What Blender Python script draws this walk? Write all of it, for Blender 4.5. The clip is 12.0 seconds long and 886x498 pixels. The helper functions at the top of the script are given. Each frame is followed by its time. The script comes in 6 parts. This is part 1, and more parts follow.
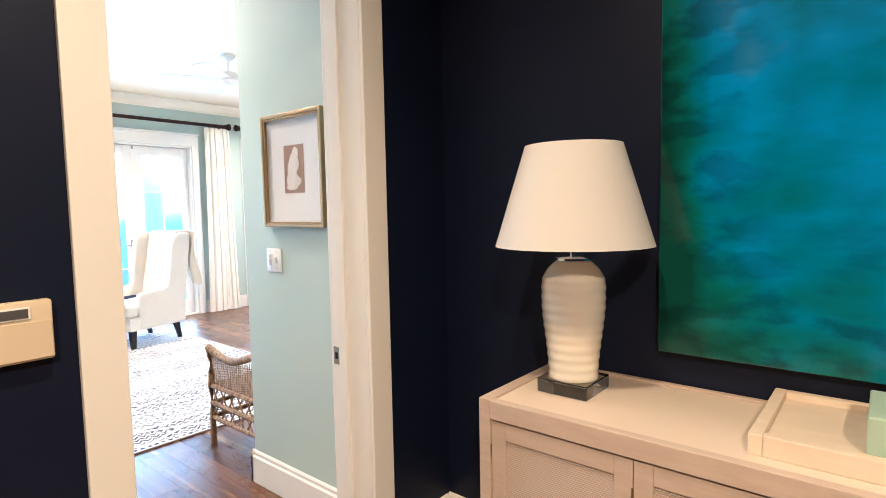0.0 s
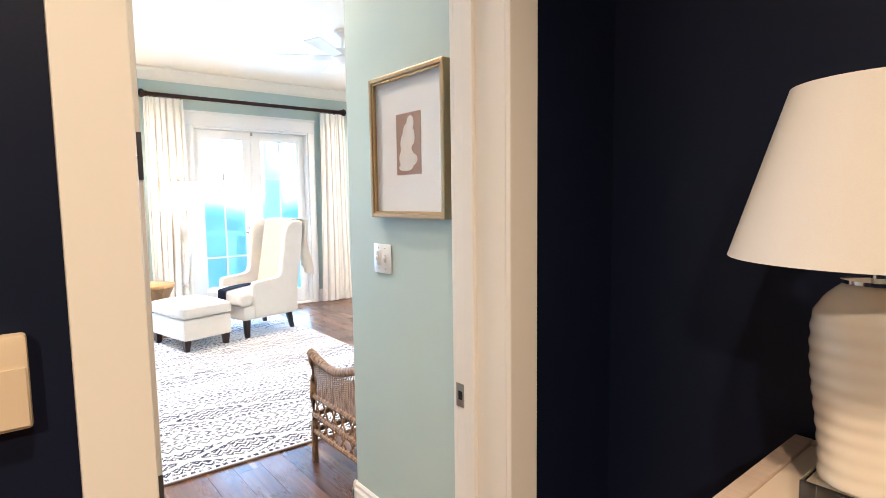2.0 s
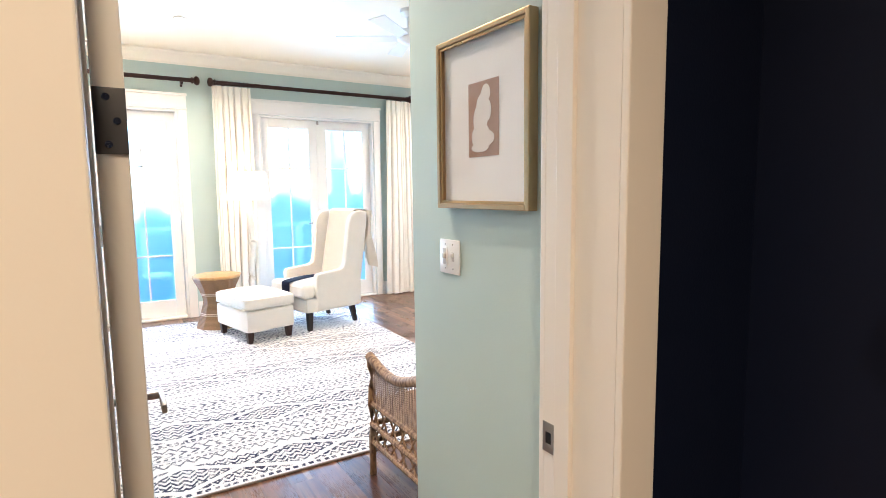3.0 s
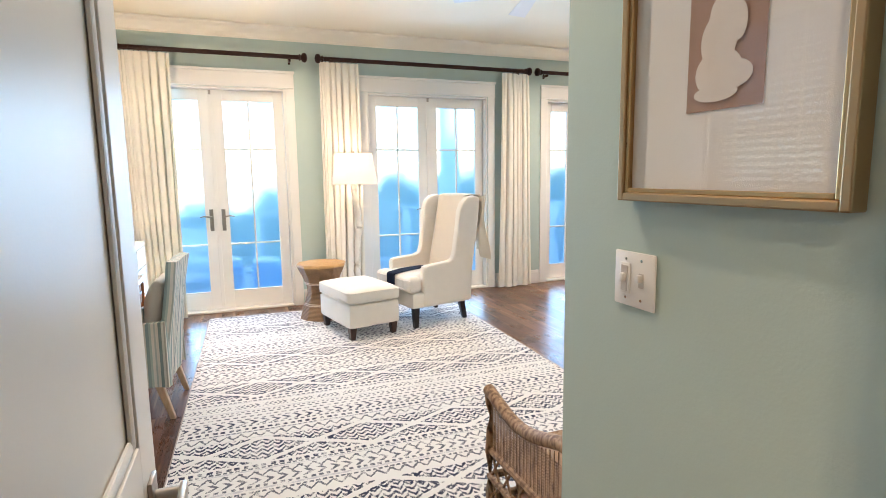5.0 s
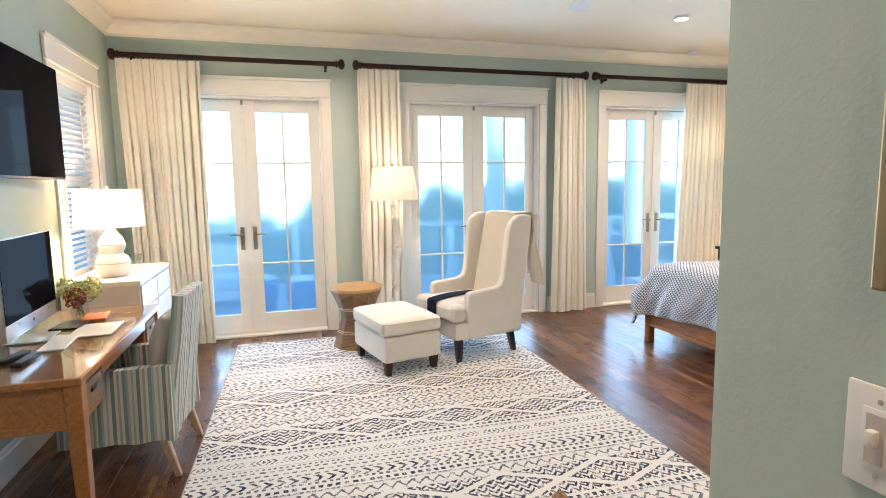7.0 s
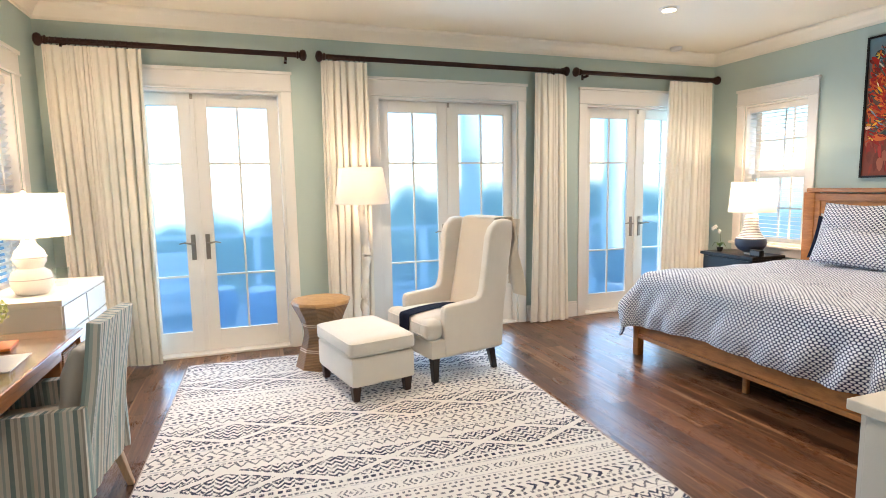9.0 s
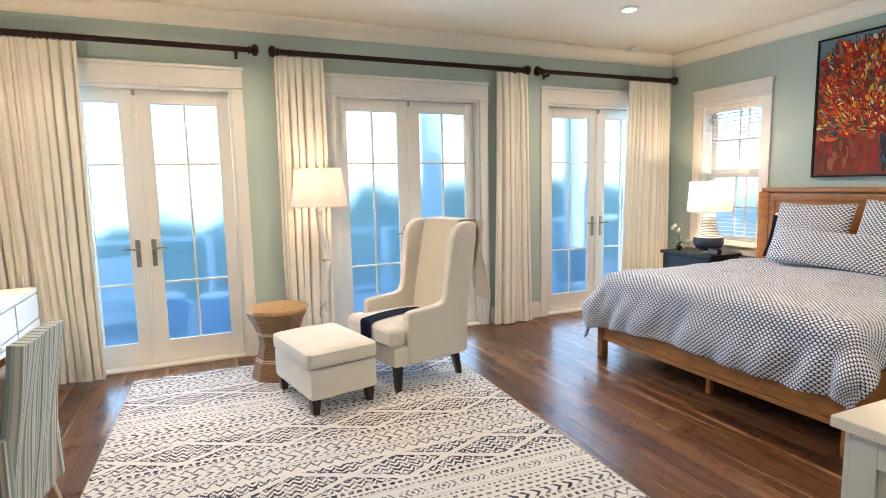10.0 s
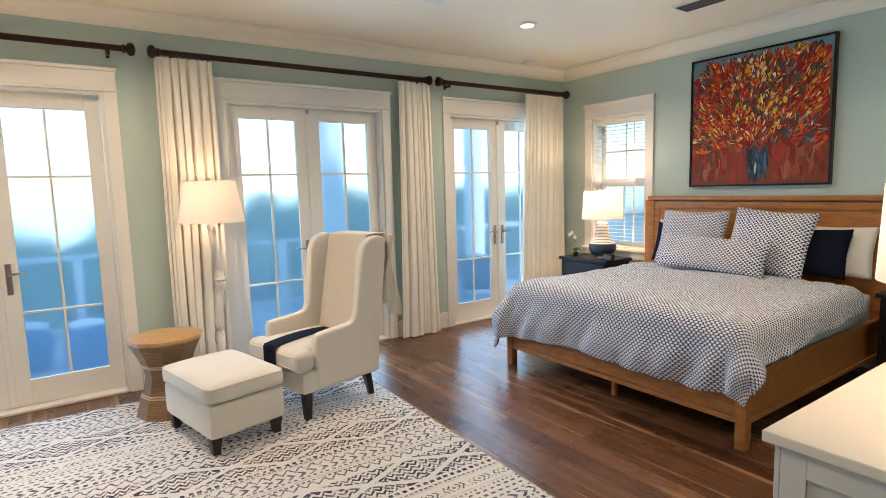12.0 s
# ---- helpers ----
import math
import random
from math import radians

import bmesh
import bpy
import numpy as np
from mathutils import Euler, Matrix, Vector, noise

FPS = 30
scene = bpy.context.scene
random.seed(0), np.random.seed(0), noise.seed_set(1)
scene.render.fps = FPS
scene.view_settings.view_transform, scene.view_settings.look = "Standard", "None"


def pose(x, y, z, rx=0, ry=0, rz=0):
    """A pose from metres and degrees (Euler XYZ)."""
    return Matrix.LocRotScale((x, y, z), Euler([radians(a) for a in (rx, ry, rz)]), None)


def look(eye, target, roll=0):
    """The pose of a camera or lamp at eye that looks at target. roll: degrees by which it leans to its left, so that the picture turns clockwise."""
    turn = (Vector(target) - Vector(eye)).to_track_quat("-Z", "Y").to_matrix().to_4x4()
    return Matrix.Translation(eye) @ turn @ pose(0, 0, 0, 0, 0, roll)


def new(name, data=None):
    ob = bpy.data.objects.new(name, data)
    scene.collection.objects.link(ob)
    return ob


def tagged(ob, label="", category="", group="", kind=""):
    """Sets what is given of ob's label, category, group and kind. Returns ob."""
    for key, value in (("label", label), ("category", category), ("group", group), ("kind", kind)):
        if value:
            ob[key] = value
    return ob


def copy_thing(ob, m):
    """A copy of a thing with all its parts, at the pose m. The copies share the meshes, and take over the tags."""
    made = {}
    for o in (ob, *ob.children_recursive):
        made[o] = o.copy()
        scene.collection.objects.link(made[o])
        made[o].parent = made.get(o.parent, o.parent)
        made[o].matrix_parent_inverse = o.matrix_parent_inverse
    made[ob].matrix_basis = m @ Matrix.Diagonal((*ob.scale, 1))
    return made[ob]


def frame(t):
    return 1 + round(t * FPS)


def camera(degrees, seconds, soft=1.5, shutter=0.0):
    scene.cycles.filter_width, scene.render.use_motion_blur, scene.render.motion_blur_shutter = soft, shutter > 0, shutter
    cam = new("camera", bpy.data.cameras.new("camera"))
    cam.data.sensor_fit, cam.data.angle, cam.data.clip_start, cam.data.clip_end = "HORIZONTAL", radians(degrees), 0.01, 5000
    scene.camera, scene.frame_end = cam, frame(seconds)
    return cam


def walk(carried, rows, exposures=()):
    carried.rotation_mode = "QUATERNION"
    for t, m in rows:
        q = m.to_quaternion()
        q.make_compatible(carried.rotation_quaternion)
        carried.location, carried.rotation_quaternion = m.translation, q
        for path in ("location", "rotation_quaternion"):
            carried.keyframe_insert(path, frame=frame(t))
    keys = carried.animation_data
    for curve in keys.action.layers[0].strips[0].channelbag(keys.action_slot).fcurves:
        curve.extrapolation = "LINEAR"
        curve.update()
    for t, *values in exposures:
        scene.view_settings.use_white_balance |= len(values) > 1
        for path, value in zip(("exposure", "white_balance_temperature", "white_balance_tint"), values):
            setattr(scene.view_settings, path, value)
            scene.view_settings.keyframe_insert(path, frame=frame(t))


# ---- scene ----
cam = camera(78.4, 12.0, soft=0.8)

PATH = [
    (0, (0.193, -0.126, 1.45), (-1.075, 1.413, 1.297), -1.1),
    (0.5, (0.08, -0.018, 1.454), (-1.248, 1.469, 1.292), -1.0),
    (1, (-0.034, 0.072, 1.443), (-1.432, 1.492, 1.275), -1.0),
    (1.5, (-0.173, 0.154, 1.443), (-1.644, 1.498, 1.263), -1.0),
    (2, (-0.322, 0.235, 1.442), (-1.869, 1.489, 1.256), -0.8),
    (2.5, (-0.465, 0.323, 1.437), (-2.082, 1.482, 1.238), -0.8),
    (3, (-0.612, 0.412, 1.43), (-2.296, 1.47, 1.215), -0.7),
    (3.2, (-0.669, 0.443, 1.434), (-2.374, 1.465, 1.211), -0.7),
    (5, (-1.246, 0.633, 1.428), (-3.097, 1.34, 1.158), -0.8),
    (5.5, (-1.382, 0.684, 1.451), (-3.255, 1.333, 1.182), -0.8),
    (6, (-1.517, 0.739, 1.474), (-3.407, 1.339, 1.216), -0.8),
    (6.5, (-1.643, 0.781, 1.478), (-3.543, 1.353, 1.233), -0.8),
    (7, (-1.764, 0.801, 1.484), (-3.671, 1.358, 1.25), -0.9),
    (8.8, (-2.151, 0.884, 1.495), (-4.033, 1.522, 1.261), -0.8),
    (9, (-2.178, 0.915, 1.485), (-4.054, 1.569, 1.258), -1.0),
    (9.5, (-2.245, 0.944, 1.489), (-4.099, 1.658, 1.259), -1.1),
    (10, (-2.308, 0.956, 1.512), (-4.132, 1.742, 1.275), -1.2),
    (10.5, (-2.382, 0.951, 1.523), (-4.168, 1.822, 1.29), -1.3),
    (11, (-2.419, 0.95, 1.551), (-4.161, 1.904, 1.316), -1.3),
    (11.5, (-2.451, 0.939, 1.557), (-4.144, 1.979, 1.327), -1.5),
    (12, (-2.47, 0.925, 1.564), (-4.111, 2.046, 1.34), -1.6),
]
EXPOSURE = [(t, e + 2.0, k, g) for t, e, k, g in (
    (0, 1.25, 5500, 12), (1.5, 1.12, 5550, 12), (3.2, 0.92, 5750, 12), (5, 0.38, 6150, 12), (6, 0.2, 6300, 12), (7, 0.12, 6350, 12),
    (9, 0.10, 6400, 12), (10, -0.05, 6500, 12), (11, -0.17, 6580, 12), (12, -0.31, 6650, 12))]
walk(cam, [(t, look(eye, target, roll)) for t, eye, target, roll in PATH], EXPOSURE)
# the exposure falls as the camera leaves the dark room
# ---- world and light ----
world = bpy.data.worlds.new("sky")
scene.world = world
world.use_nodes = True
wn = world.node_tree
sky = wn.nodes.new("ShaderNodeTexSky")
sky.sky_type = "NISHITA"
sky.sun_disc = False
sky.sun_elevation, sky.sun_rotation = radians(32), radians(80)
sky.altitude, sky.air_density, sky.dust_density = 10, 1.0, 0.5
wn.links.new(sky.outputs[0], wn.nodes["Background"].inputs[0])
wn.nodes["Background"].inputs[1].default_value = 0.15

sun = new("sun", bpy.data.lights.new("sun", "SUN"))
sun.data.energy, sun.data.angle, sun.data.color = 1.5, radians(10), (1.0, 0.95, 0.88)
sun.matrix_world = pose(0, 0, 12, 58, 0, 100)


def area_lamp(name, m, w, h, watts, colour, spread=180):
    lamp = new(name, bpy.data.lights.new(name, "AREA"))
    lamp.data.shape, lamp.data.size, lamp.data.size_y = "RECTANGLE", w, h
    lamp.data.energy, lamp.data.color, lamp.data.spread = watts, colour, radians(spread)
    lamp.matrix_world = m
    return lamp


WARM = (1.0, 0.77, 0.56)
DOORS = (0.46, 2.845, 5.18)
for y in DOORS:
    area_lamp("daylight", pose(-7.404, y, 1.25, 0, -90, 0), 2.2, 1.35, 7.2, (0.42, 0.69, 1.0), 125)
# first two known; the rest added unseen, the fourth to brighten the corridor
CANS = [(-6.10, 1.13), (-6.14, 4.40), (-3.7, 4.40), (-3.0, 0.85), (-0.3, 0.3), (1.2, -1.3)]
for i, (x, y) in enumerate(CANS):
    area_lamp("can_light", pose(x, y, 2.935), 0.11, 0.11, (6.8, 6.8, 6.2, 3.9, 3.9, 20)[i], WARM if i < 4 else (1.0, 0.72, 0.43), 150)


def point_lamp(x, y, z, watts, r=0.04):
    lamp = new("bulb", bpy.data.lights.new("bulb", "POINT"))
    lamp.data.energy, lamp.data.color, lamp.data.shadow_soft_size = watts * 0.56, (1.0, 0.71, 0.46), r
    lamp.location = (x, y, z)


# ---- node helpers ----
class S:
    """A socket with arithmetic."""
    def __init__(self, nt, s):
        self.nt, self.s = nt, s

    def op(self, kind, *others):
        n = self.nt.nodes.new("ShaderNodeMath")
        n.operation = kind
        for i, o in enumerate((self, *others)):
            if isinstance(o, S):
                self.nt.links.new(o.s, n.inputs[i])
            else:
                n.inputs[i].default_value = o
        return S(self.nt, n.outputs[0])

    def __add__(self, o): return self.op("ADD", o)
    def __sub__(self, o): return self.op("SUBTRACT", o)
    def __mul__(self, o): return self.op("MULTIPLY", o)
    def __truediv__(self, o): return self.op("DIVIDE", o)
    def __lt__(self, o): return self.op("LESS_THAN", o)
    def __gt__(self, o): return self.op("GREATER_THAN", o)
    def frac(self): return self.op("FRACT")
    def floor(self): return self.op("FLOOR")
    def abs(self): return self.op("ABSOLUTE")
    def sin(self): return self.op("SINE")
    def sqrt(self): return self.op("SQRT")
    def mod(self, o): return self.op("FLOORED_MODULO", o)
    def max(self, o): return self.op("MAXIMUM", o)
    def min(self, o): return self.op("MINIMUM", o)
    def pow(self, o): return self.op("POWER", o)

    def step(self, a, b):
        n = self.nt.nodes.new("ShaderNodeMapRange")
        n.interpolation_type = "SMOOTHSTEP"
        self.nt.links.new(self.s, n.inputs[0])
        n.inputs[1].default_value, n.inputs[2].default_value = a, b
        return S(self.nt, n.outputs[0])


class Mat:
    def __init__(self, name, colour=(0.8, 0.8, 0.8), rough=0.5, metal=0.0):
        self.m = bpy.data.materials.new(name)
        self.m.use_nodes = True
        self.nt = self.m.node_tree
        self.b = self.nt.nodes["Principled BSDF"]
        self.set("Base Color", (*colour, 1)), self.set("Roughness", rough), self.set("Metallic", metal)

    def set(self, key, value):
        if isinstance(value, S):
            self.nt.links.new(value.s, self.b.inputs[key])
        else:
            self.b.inputs[key].default_value = value

    def coords(self, kind="Object"):
        n = self.nt.nodes.new("ShaderNodeTexCoord")
        return n.outputs[kind]

    def xyz(self, kind="Object"):
        n = self.nt.nodes.new("ShaderNodeSeparateXYZ")
        self.nt.links.new(self.coords(kind), n.inputs[0])
        return [S(self.nt, o) for o in n.outputs]

    def vec(self, x, y, z):
        n = self.nt.nodes.new("ShaderNodeCombineXYZ")
        for i, v in enumerate((x, y, z)):
            if isinstance(v, S):
                self.nt.links.new(v.s, n.inputs[i])
            else:
                n.inputs[i].default_value = v
        return n.outputs[0]

    def noise(self, scale, detail=3, stretch=(1, 1, 1), kind="Object", vec=None, dist=0.0, rough=0.5):
        mp = self.nt.nodes.new("ShaderNodeMapping")
        mp.inputs["Scale"].default_value = stretch
        self.nt.links.new(vec or self.coords(kind), mp.inputs[0])
        n = self.nt.nodes.new("ShaderNodeTexNoise")
        n.inputs["Scale"].default_value, n.inputs["Detail"].default_value = scale, detail
        n.inputs["Distortion"].default_value, n.inputs["Roughness"].default_value = dist, rough
        self.nt.links.new(mp.outputs[0], n.inputs["Vector"])
        return S(self.nt, n.outputs[0])

    def rand(self):
        n = self.nt.nodes.new("ShaderNodeObjectInfo")
        return S(self.nt, n.outputs["Random"])

    def island(self):
        n = self.nt.nodes.new("ShaderNodeNewGeometry")
        return S(self.nt, n.outputs["Random Per Island"])

    def ramp(self, fac, *stops):
        n = self.nt.nodes.new("ShaderNodeValToRGB")
        e = n.color_ramp.elements
        while len(e) < len(stops):
            e.new(0.5)
        for el, (p, c) in zip(e, stops):
            el.position, el.color = p, (*c, 1)
        self.nt.links.new(fac.s, n.inputs[0])
        return S(self.nt, n.outputs[0])

    def mix(self, fac, a, b):
        n = self.nt.nodes.new("ShaderNodeMix")
        n.data_type = "RGBA"
        for i, v in ((0, fac), (6, a), (7, b)):
            if isinstance(v, S):
                self.nt.links.new(v.s, n.inputs[i])
            elif i == 0:
                n.inputs[0].default_value = v
            else:
                n.inputs[i].default_value = (*v, 1)
        return S(self.nt, n.outputs[2])

    def bump(self, height, dist=0.002, strength=1.0):
        n = self.nt.nodes.new("ShaderNodeBump")
        n.inputs["Strength"].default_value, n.inputs["Distance"].default_value = strength, dist
        self.nt.links.new(height.s, n.inputs["Height"])
        self.nt.links.new(n.outputs[0], self.b.inputs["Normal"])
        return self


def shade(c, k):
    return tuple(min(1.0, v * k) for v in c)


def paint(name, colour, rough=0.5, var=0.06, bump=0.0006):
    """Painted surface: faint roller texture and uneven sheen."""
    m = Mat(name, colour, rough)
    big, fine = m.noise(1.3, 2), m.noise(160, 2)
    m.set("Base Color", m.mix(big, shade(colour, 1 - var), shade(colour, 1 + var)))
    m.set("Roughness", m.noise(6, 2) * 0.12 + (rough - 0.06))
    return m.bump(fine, bump, 0.5)


def cloth(name, colour, scale=900, rough=0.9, var=0.1, bump=0.0012):
    m = Mat(name, colour, rough)
    weave = m.noise(scale, 1, (1, 1, 1))
    big = m.noise(9, 3)
    m.set("Base Color", m.mix(big * 0.6 + weave * 0.4, shade(colour, 1 - var), shade(colour, 1 + var * 0.6)))
    m.set("Sheen Weight", 0.2)
    return m.bump(weave + big * 2.0, bump, 0.6)


def wood(name, dark, light, rough=0.4, grain=(1.5, 22, 22), per_object=False, coat=0.0):
    m = Mat(name, light, rough)
    g = m.noise(4.0, 5, grain, dist=0.6)
    f = m.noise(30.0, 3, grain)
    t = g * 0.75 + f * 0.25
    c = m.ramp(t, (0.3, dark), (0.68, light))
    if per_object:
        c = m.mix(m.rand(), m.mix(0.45, c, dark), m.mix(0.3, c, shade(light, 1.25)))
    m.set("Base Color", c)
    m.set("Roughness", f * 0.15 + (rough - 0.07))
    if coat:
        m.set("Coat Weight", coat), m.set("Coat Roughness", 0.12)
    return m.bump(f, 0.0008, 0.35)


def metal(name, colour, rough=0.3):
    m = Mat(name, colour, rough, 1.0)
    m.set("Roughness", m.noise(40, 2) * 0.15 + (rough - 0.07))
    return m


# ---- materials ----
AQUA = paint("aqua_wall_paint", (0.485, 0.585, 0.535), 0.6)
NAVY = paint("navy_wall_paint", (0.0046, 0.0082, 0.025), 0.5, 0.12)
NAVY.set("Specular IOR Level", 0.25)
WHITE = paint("white_trim_paint", (0.85, 0.82, 0.76), 0.32, 0.03, 0.0003)
CEIL = paint("ceiling_paint", (0.94, 0.875, 0.72), 0.8, 0.02)
PLASTIC = paint("white_plastic", (0.82, 0.80, 0.77), 0.3, 0.02, 0.0001)
BEIGE = paint("beige_plastic", (0.68, 0.56, 0.40), 0.4, 0.03, 0.0002)
BLACK = paint("black_lacquer", (0.012, 0.011, 0.011), 0.3, 0.2, 0.0003)
BLACK.set("Specular IOR Level", 0.25)
GREY = paint("dark_grey_plastic", (0.08, 0.08, 0.085), 0.4, 0.05, 0.0002)
BRONZE = paint("dark_bronze", (0.030, 0.010, 0.006), 0.38, 0.2, 0.0003)
BRONZE.set("Specular IOR Level", 0.25)
STEEL = metal("brushed_nickel", (0.42, 0.38, 0.33), 0.32)
CHROME = metal("chrome", (0.8, 0.8, 0.8), 0.1)
GOLD = metal("champagne_gold", (0.50, 0.33, 0.16), 0.3)
ALU = metal("aluminium", (0.75, 0.76, 0.78), 0.3)
m = Mat("oiled_walnut_plank", (0.15, 0.06, 0.03), 0.26)
rnd = m.rand()
off = m.vec(rnd * 37.0, rnd * 11.0, 0.0)
vadd = m.nt.nodes.new("ShaderNodeVectorMath")
m.nt.links.new(m.coords(), vadd.inputs[0]), m.nt.links.new(off, vadd.inputs[1])
vv = vadd.outputs[0]
g = m.noise(2.2, 5, (0.9, 15, 15), vec=vv, dist=1.2)
f = m.noise(24, 4, (1.0, 14, 14), vec=vv)
sap = m.noise(1.1, 3, (0.7, 13, 13), vec=vv, dist=0.5)
c = m.ramp(g * 0.7 + f * 0.3, (0.32, (0.032, 0.013, 0.0075)), (0.5, (0.115, 0.046, 0.020)), (0.66, (0.24, 0.102, 0.043)))
c = m.mix(rnd, m.mix(0.5, c, (0.035, 0.013, 0.007)), m.mix(0.35, c, (0.27, 0.122, 0.052)))
c = m.mix(sap.step(0.57, 0.67) * 0.75, c, (0.34, 0.19, 0.10))
m.set("Base Color", c)
m.set("Roughness", m.noise(3, 3) * 0.14 + f * 0.09 + 0.17)
m.set("Coat Weight", 0.08), m.set("Coat Roughness", 0.1), m.set("Specular IOR Level", 0.4)
FLOORWOOD = m.bump(f, 0.0008, 0.3)
BEDWOOD = wood("honey_oak", (0.29, 0.105, 0.026), (0.50, 0.21, 0.055), 0.42, (2, 9, 9))
DESKWOOD = wood("red_rattan_wood", (0.30, 0.11, 0.035), (0.48, 0.205, 0.07), 0.3, (2, 14, 14), coat=0.3)
PALE = wood("whitewashed_oak", (0.50, 0.385, 0.305), (0.58, 0.46, 0.37), 0.5, (2, 14, 14))
LEGWOOD = wood("pale_ash", (0.45, 0.30, 0.18), (0.62, 0.46, 0.31), 0.5, (9, 9, 2))
DARKLEG = paint("espresso_wood", (0.012, 0.008, 0.007), 0.35, 0.25)
BROWNLEG = paint("brown_wood", (0.035, 0.014, 0.010), 0.35, 0.25)
CREAM = cloth("cream_linen", (0.80, 0.75, 0.67))
THROW = cloth("beige_knit_throw", (0.74, 0.65, 0.53), 260, 0.95, 0.06, 0.002)
NAVYCLOTH = cloth("navy_cotton", (0.007, 0.009, 0.022))
NAVYCLOTH.set("Sheen Weight", 0.0), NAVYCLOTH.set("Specular IOR Level", 0.15)
WHITECLOTH = cloth("white_cotton", (0.80, 0.77, 0.72))
CURTAIN = cloth("ivory_curtain_linen", (0.94, 0.90, 0.79), 700, 0.95, 0.05)


def see_through(mat, colour, share):
    """Lets part of the light pass diffusely, as thin cloth or painted slats do."""
    nt = mat.nt
    thin, mx = nt.nodes.new("ShaderNodeBsdfTranslucent"), nt.nodes.new("ShaderNodeMixShader")
    thin.inputs[0].default_value, mx.inputs[0].default_value = (*colour, 1), share
    nt.links.new(mat.b.outputs[0], mx.inputs[1]), nt.links.new(thin.outputs[0], mx.inputs[2])
    nt.links.new(mx.outputs[0], nt.nodes["Material Output"].inputs[0])


see_through(CURTAIN, (0.95, 0.88, 0.70), 0.10)
GREYCLOTH = cloth("grey_pillow_linen", (0.56, 0.53, 0.48))


def thing(name, m, label, category, group="", kind=""):
    ob = new(name)
    ob.empty_display_size = 0.1
    ob.matrix_world = m
    return tagged(ob, label, category, group, kind)


def mesh_of(name, bm, material, smooth=None):
    me = bpy.data.meshes.new(name)
    bm.normal_update()
    bm.to_mesh(me)
    bm.free()
    me.materials.append(material.m if isinstance(material, Mat) else material)
    if smooth:
        me.shade_smooth()
        if smooth < 180:
            me.set_sharp_from_angle(angle=radians(smooth))
    return me


def part(name, bm, material, parent=None, label="", smooth=40, m=None):
    ob = new(name, mesh_of(name, bm, material, smooth))
    if parent:
        ob.parent = parent
    if m is not None:
        ob.matrix_basis = m
    return tagged(ob, label)


def fixed(name, bm, material, label, category, smooth=None):
    """A piece of the setting."""
    return tagged(part(name, bm, material, None, "", smooth), label, category, "", "structure")


def box(bm, x0, y0, z0, x1, y1, z1, bevel=0.0, seg=2):
    r = bmesh.ops.create_cube(bm, size=1.0)
    vs = r["verts"]
    bmesh.ops.scale(bm, vec=(abs(x1 - x0), abs(y1 - y0), abs(z1 - z0)), verts=vs)
    bmesh.ops.translate(bm, vec=((x0 + x1) / 2, (y0 + y1) / 2, (z0 + z1) / 2), verts=vs)
    if bevel:
        es = list({e for v in vs for e in v.link_edges})
        bmesh.ops.bevel(bm, geom=es, offset=bevel, segments=seg, affect="EDGES", profile=0.5)
    return bm


def boxed(*a, bevel=0.0, seg=2):
    return box(bmesh.new(), *a, bevel=bevel, seg=seg)


def lathe(profile, seg=40, bm=None, cx=0.0, cy=0.0):
    """Turned shape from (radius, z) pairs."""
    bm = bm or bmesh.new()
    rings = []
    for r, z in profile:
        rings.append([bm.verts.new((cx + r * math.cos(a), cy + r * math.sin(a), z))
                      for a in (2 * math.pi * i / seg for i in range(seg))])
    for a, b in zip(rings, rings[1:]):
        for i in range(seg):
            bm.faces.new((a[i], a[(i + 1) % seg], b[(i + 1) % seg], b[i]))
    if profile[0][0] > 1e-4:
        bm.faces.new(rings[0][::-1])
    if profile[-1][0] > 1e-4:
        bm.faces.new(rings[-1])
    return bm


def tube(points, r, seg=8, bm=None):
    """A round rod along points; r may be one number or one per point."""
    bm = bm or bmesh.new()
    pts = [Vector(p) for p in points]
    rings = []
    for i, p in enumerate(pts):
        d = (pts[min(i + 1, len(pts) - 1)] - pts[max(i - 1, 0)]).normalized()
        q = d.to_track_quat("Z", "Y")
        rr = r[i] if isinstance(r, (list, tuple)) else r
        rings.append([bm.verts.new(p + q @ Vector((rr * math.cos(a), rr * math.sin(a), 0)))
                      for a in (2 * math.pi * k / seg for k in range(seg))])
    for a, b in zip(rings, rings[1:]):
        for k in range(seg):
            bm.faces.new((a[k], a[(k + 1) % seg], b[(k + 1) % seg], b[k]))
    bm.faces.new(rings[0][::-1]), bm.faces.new(rings[-1])
    return bm


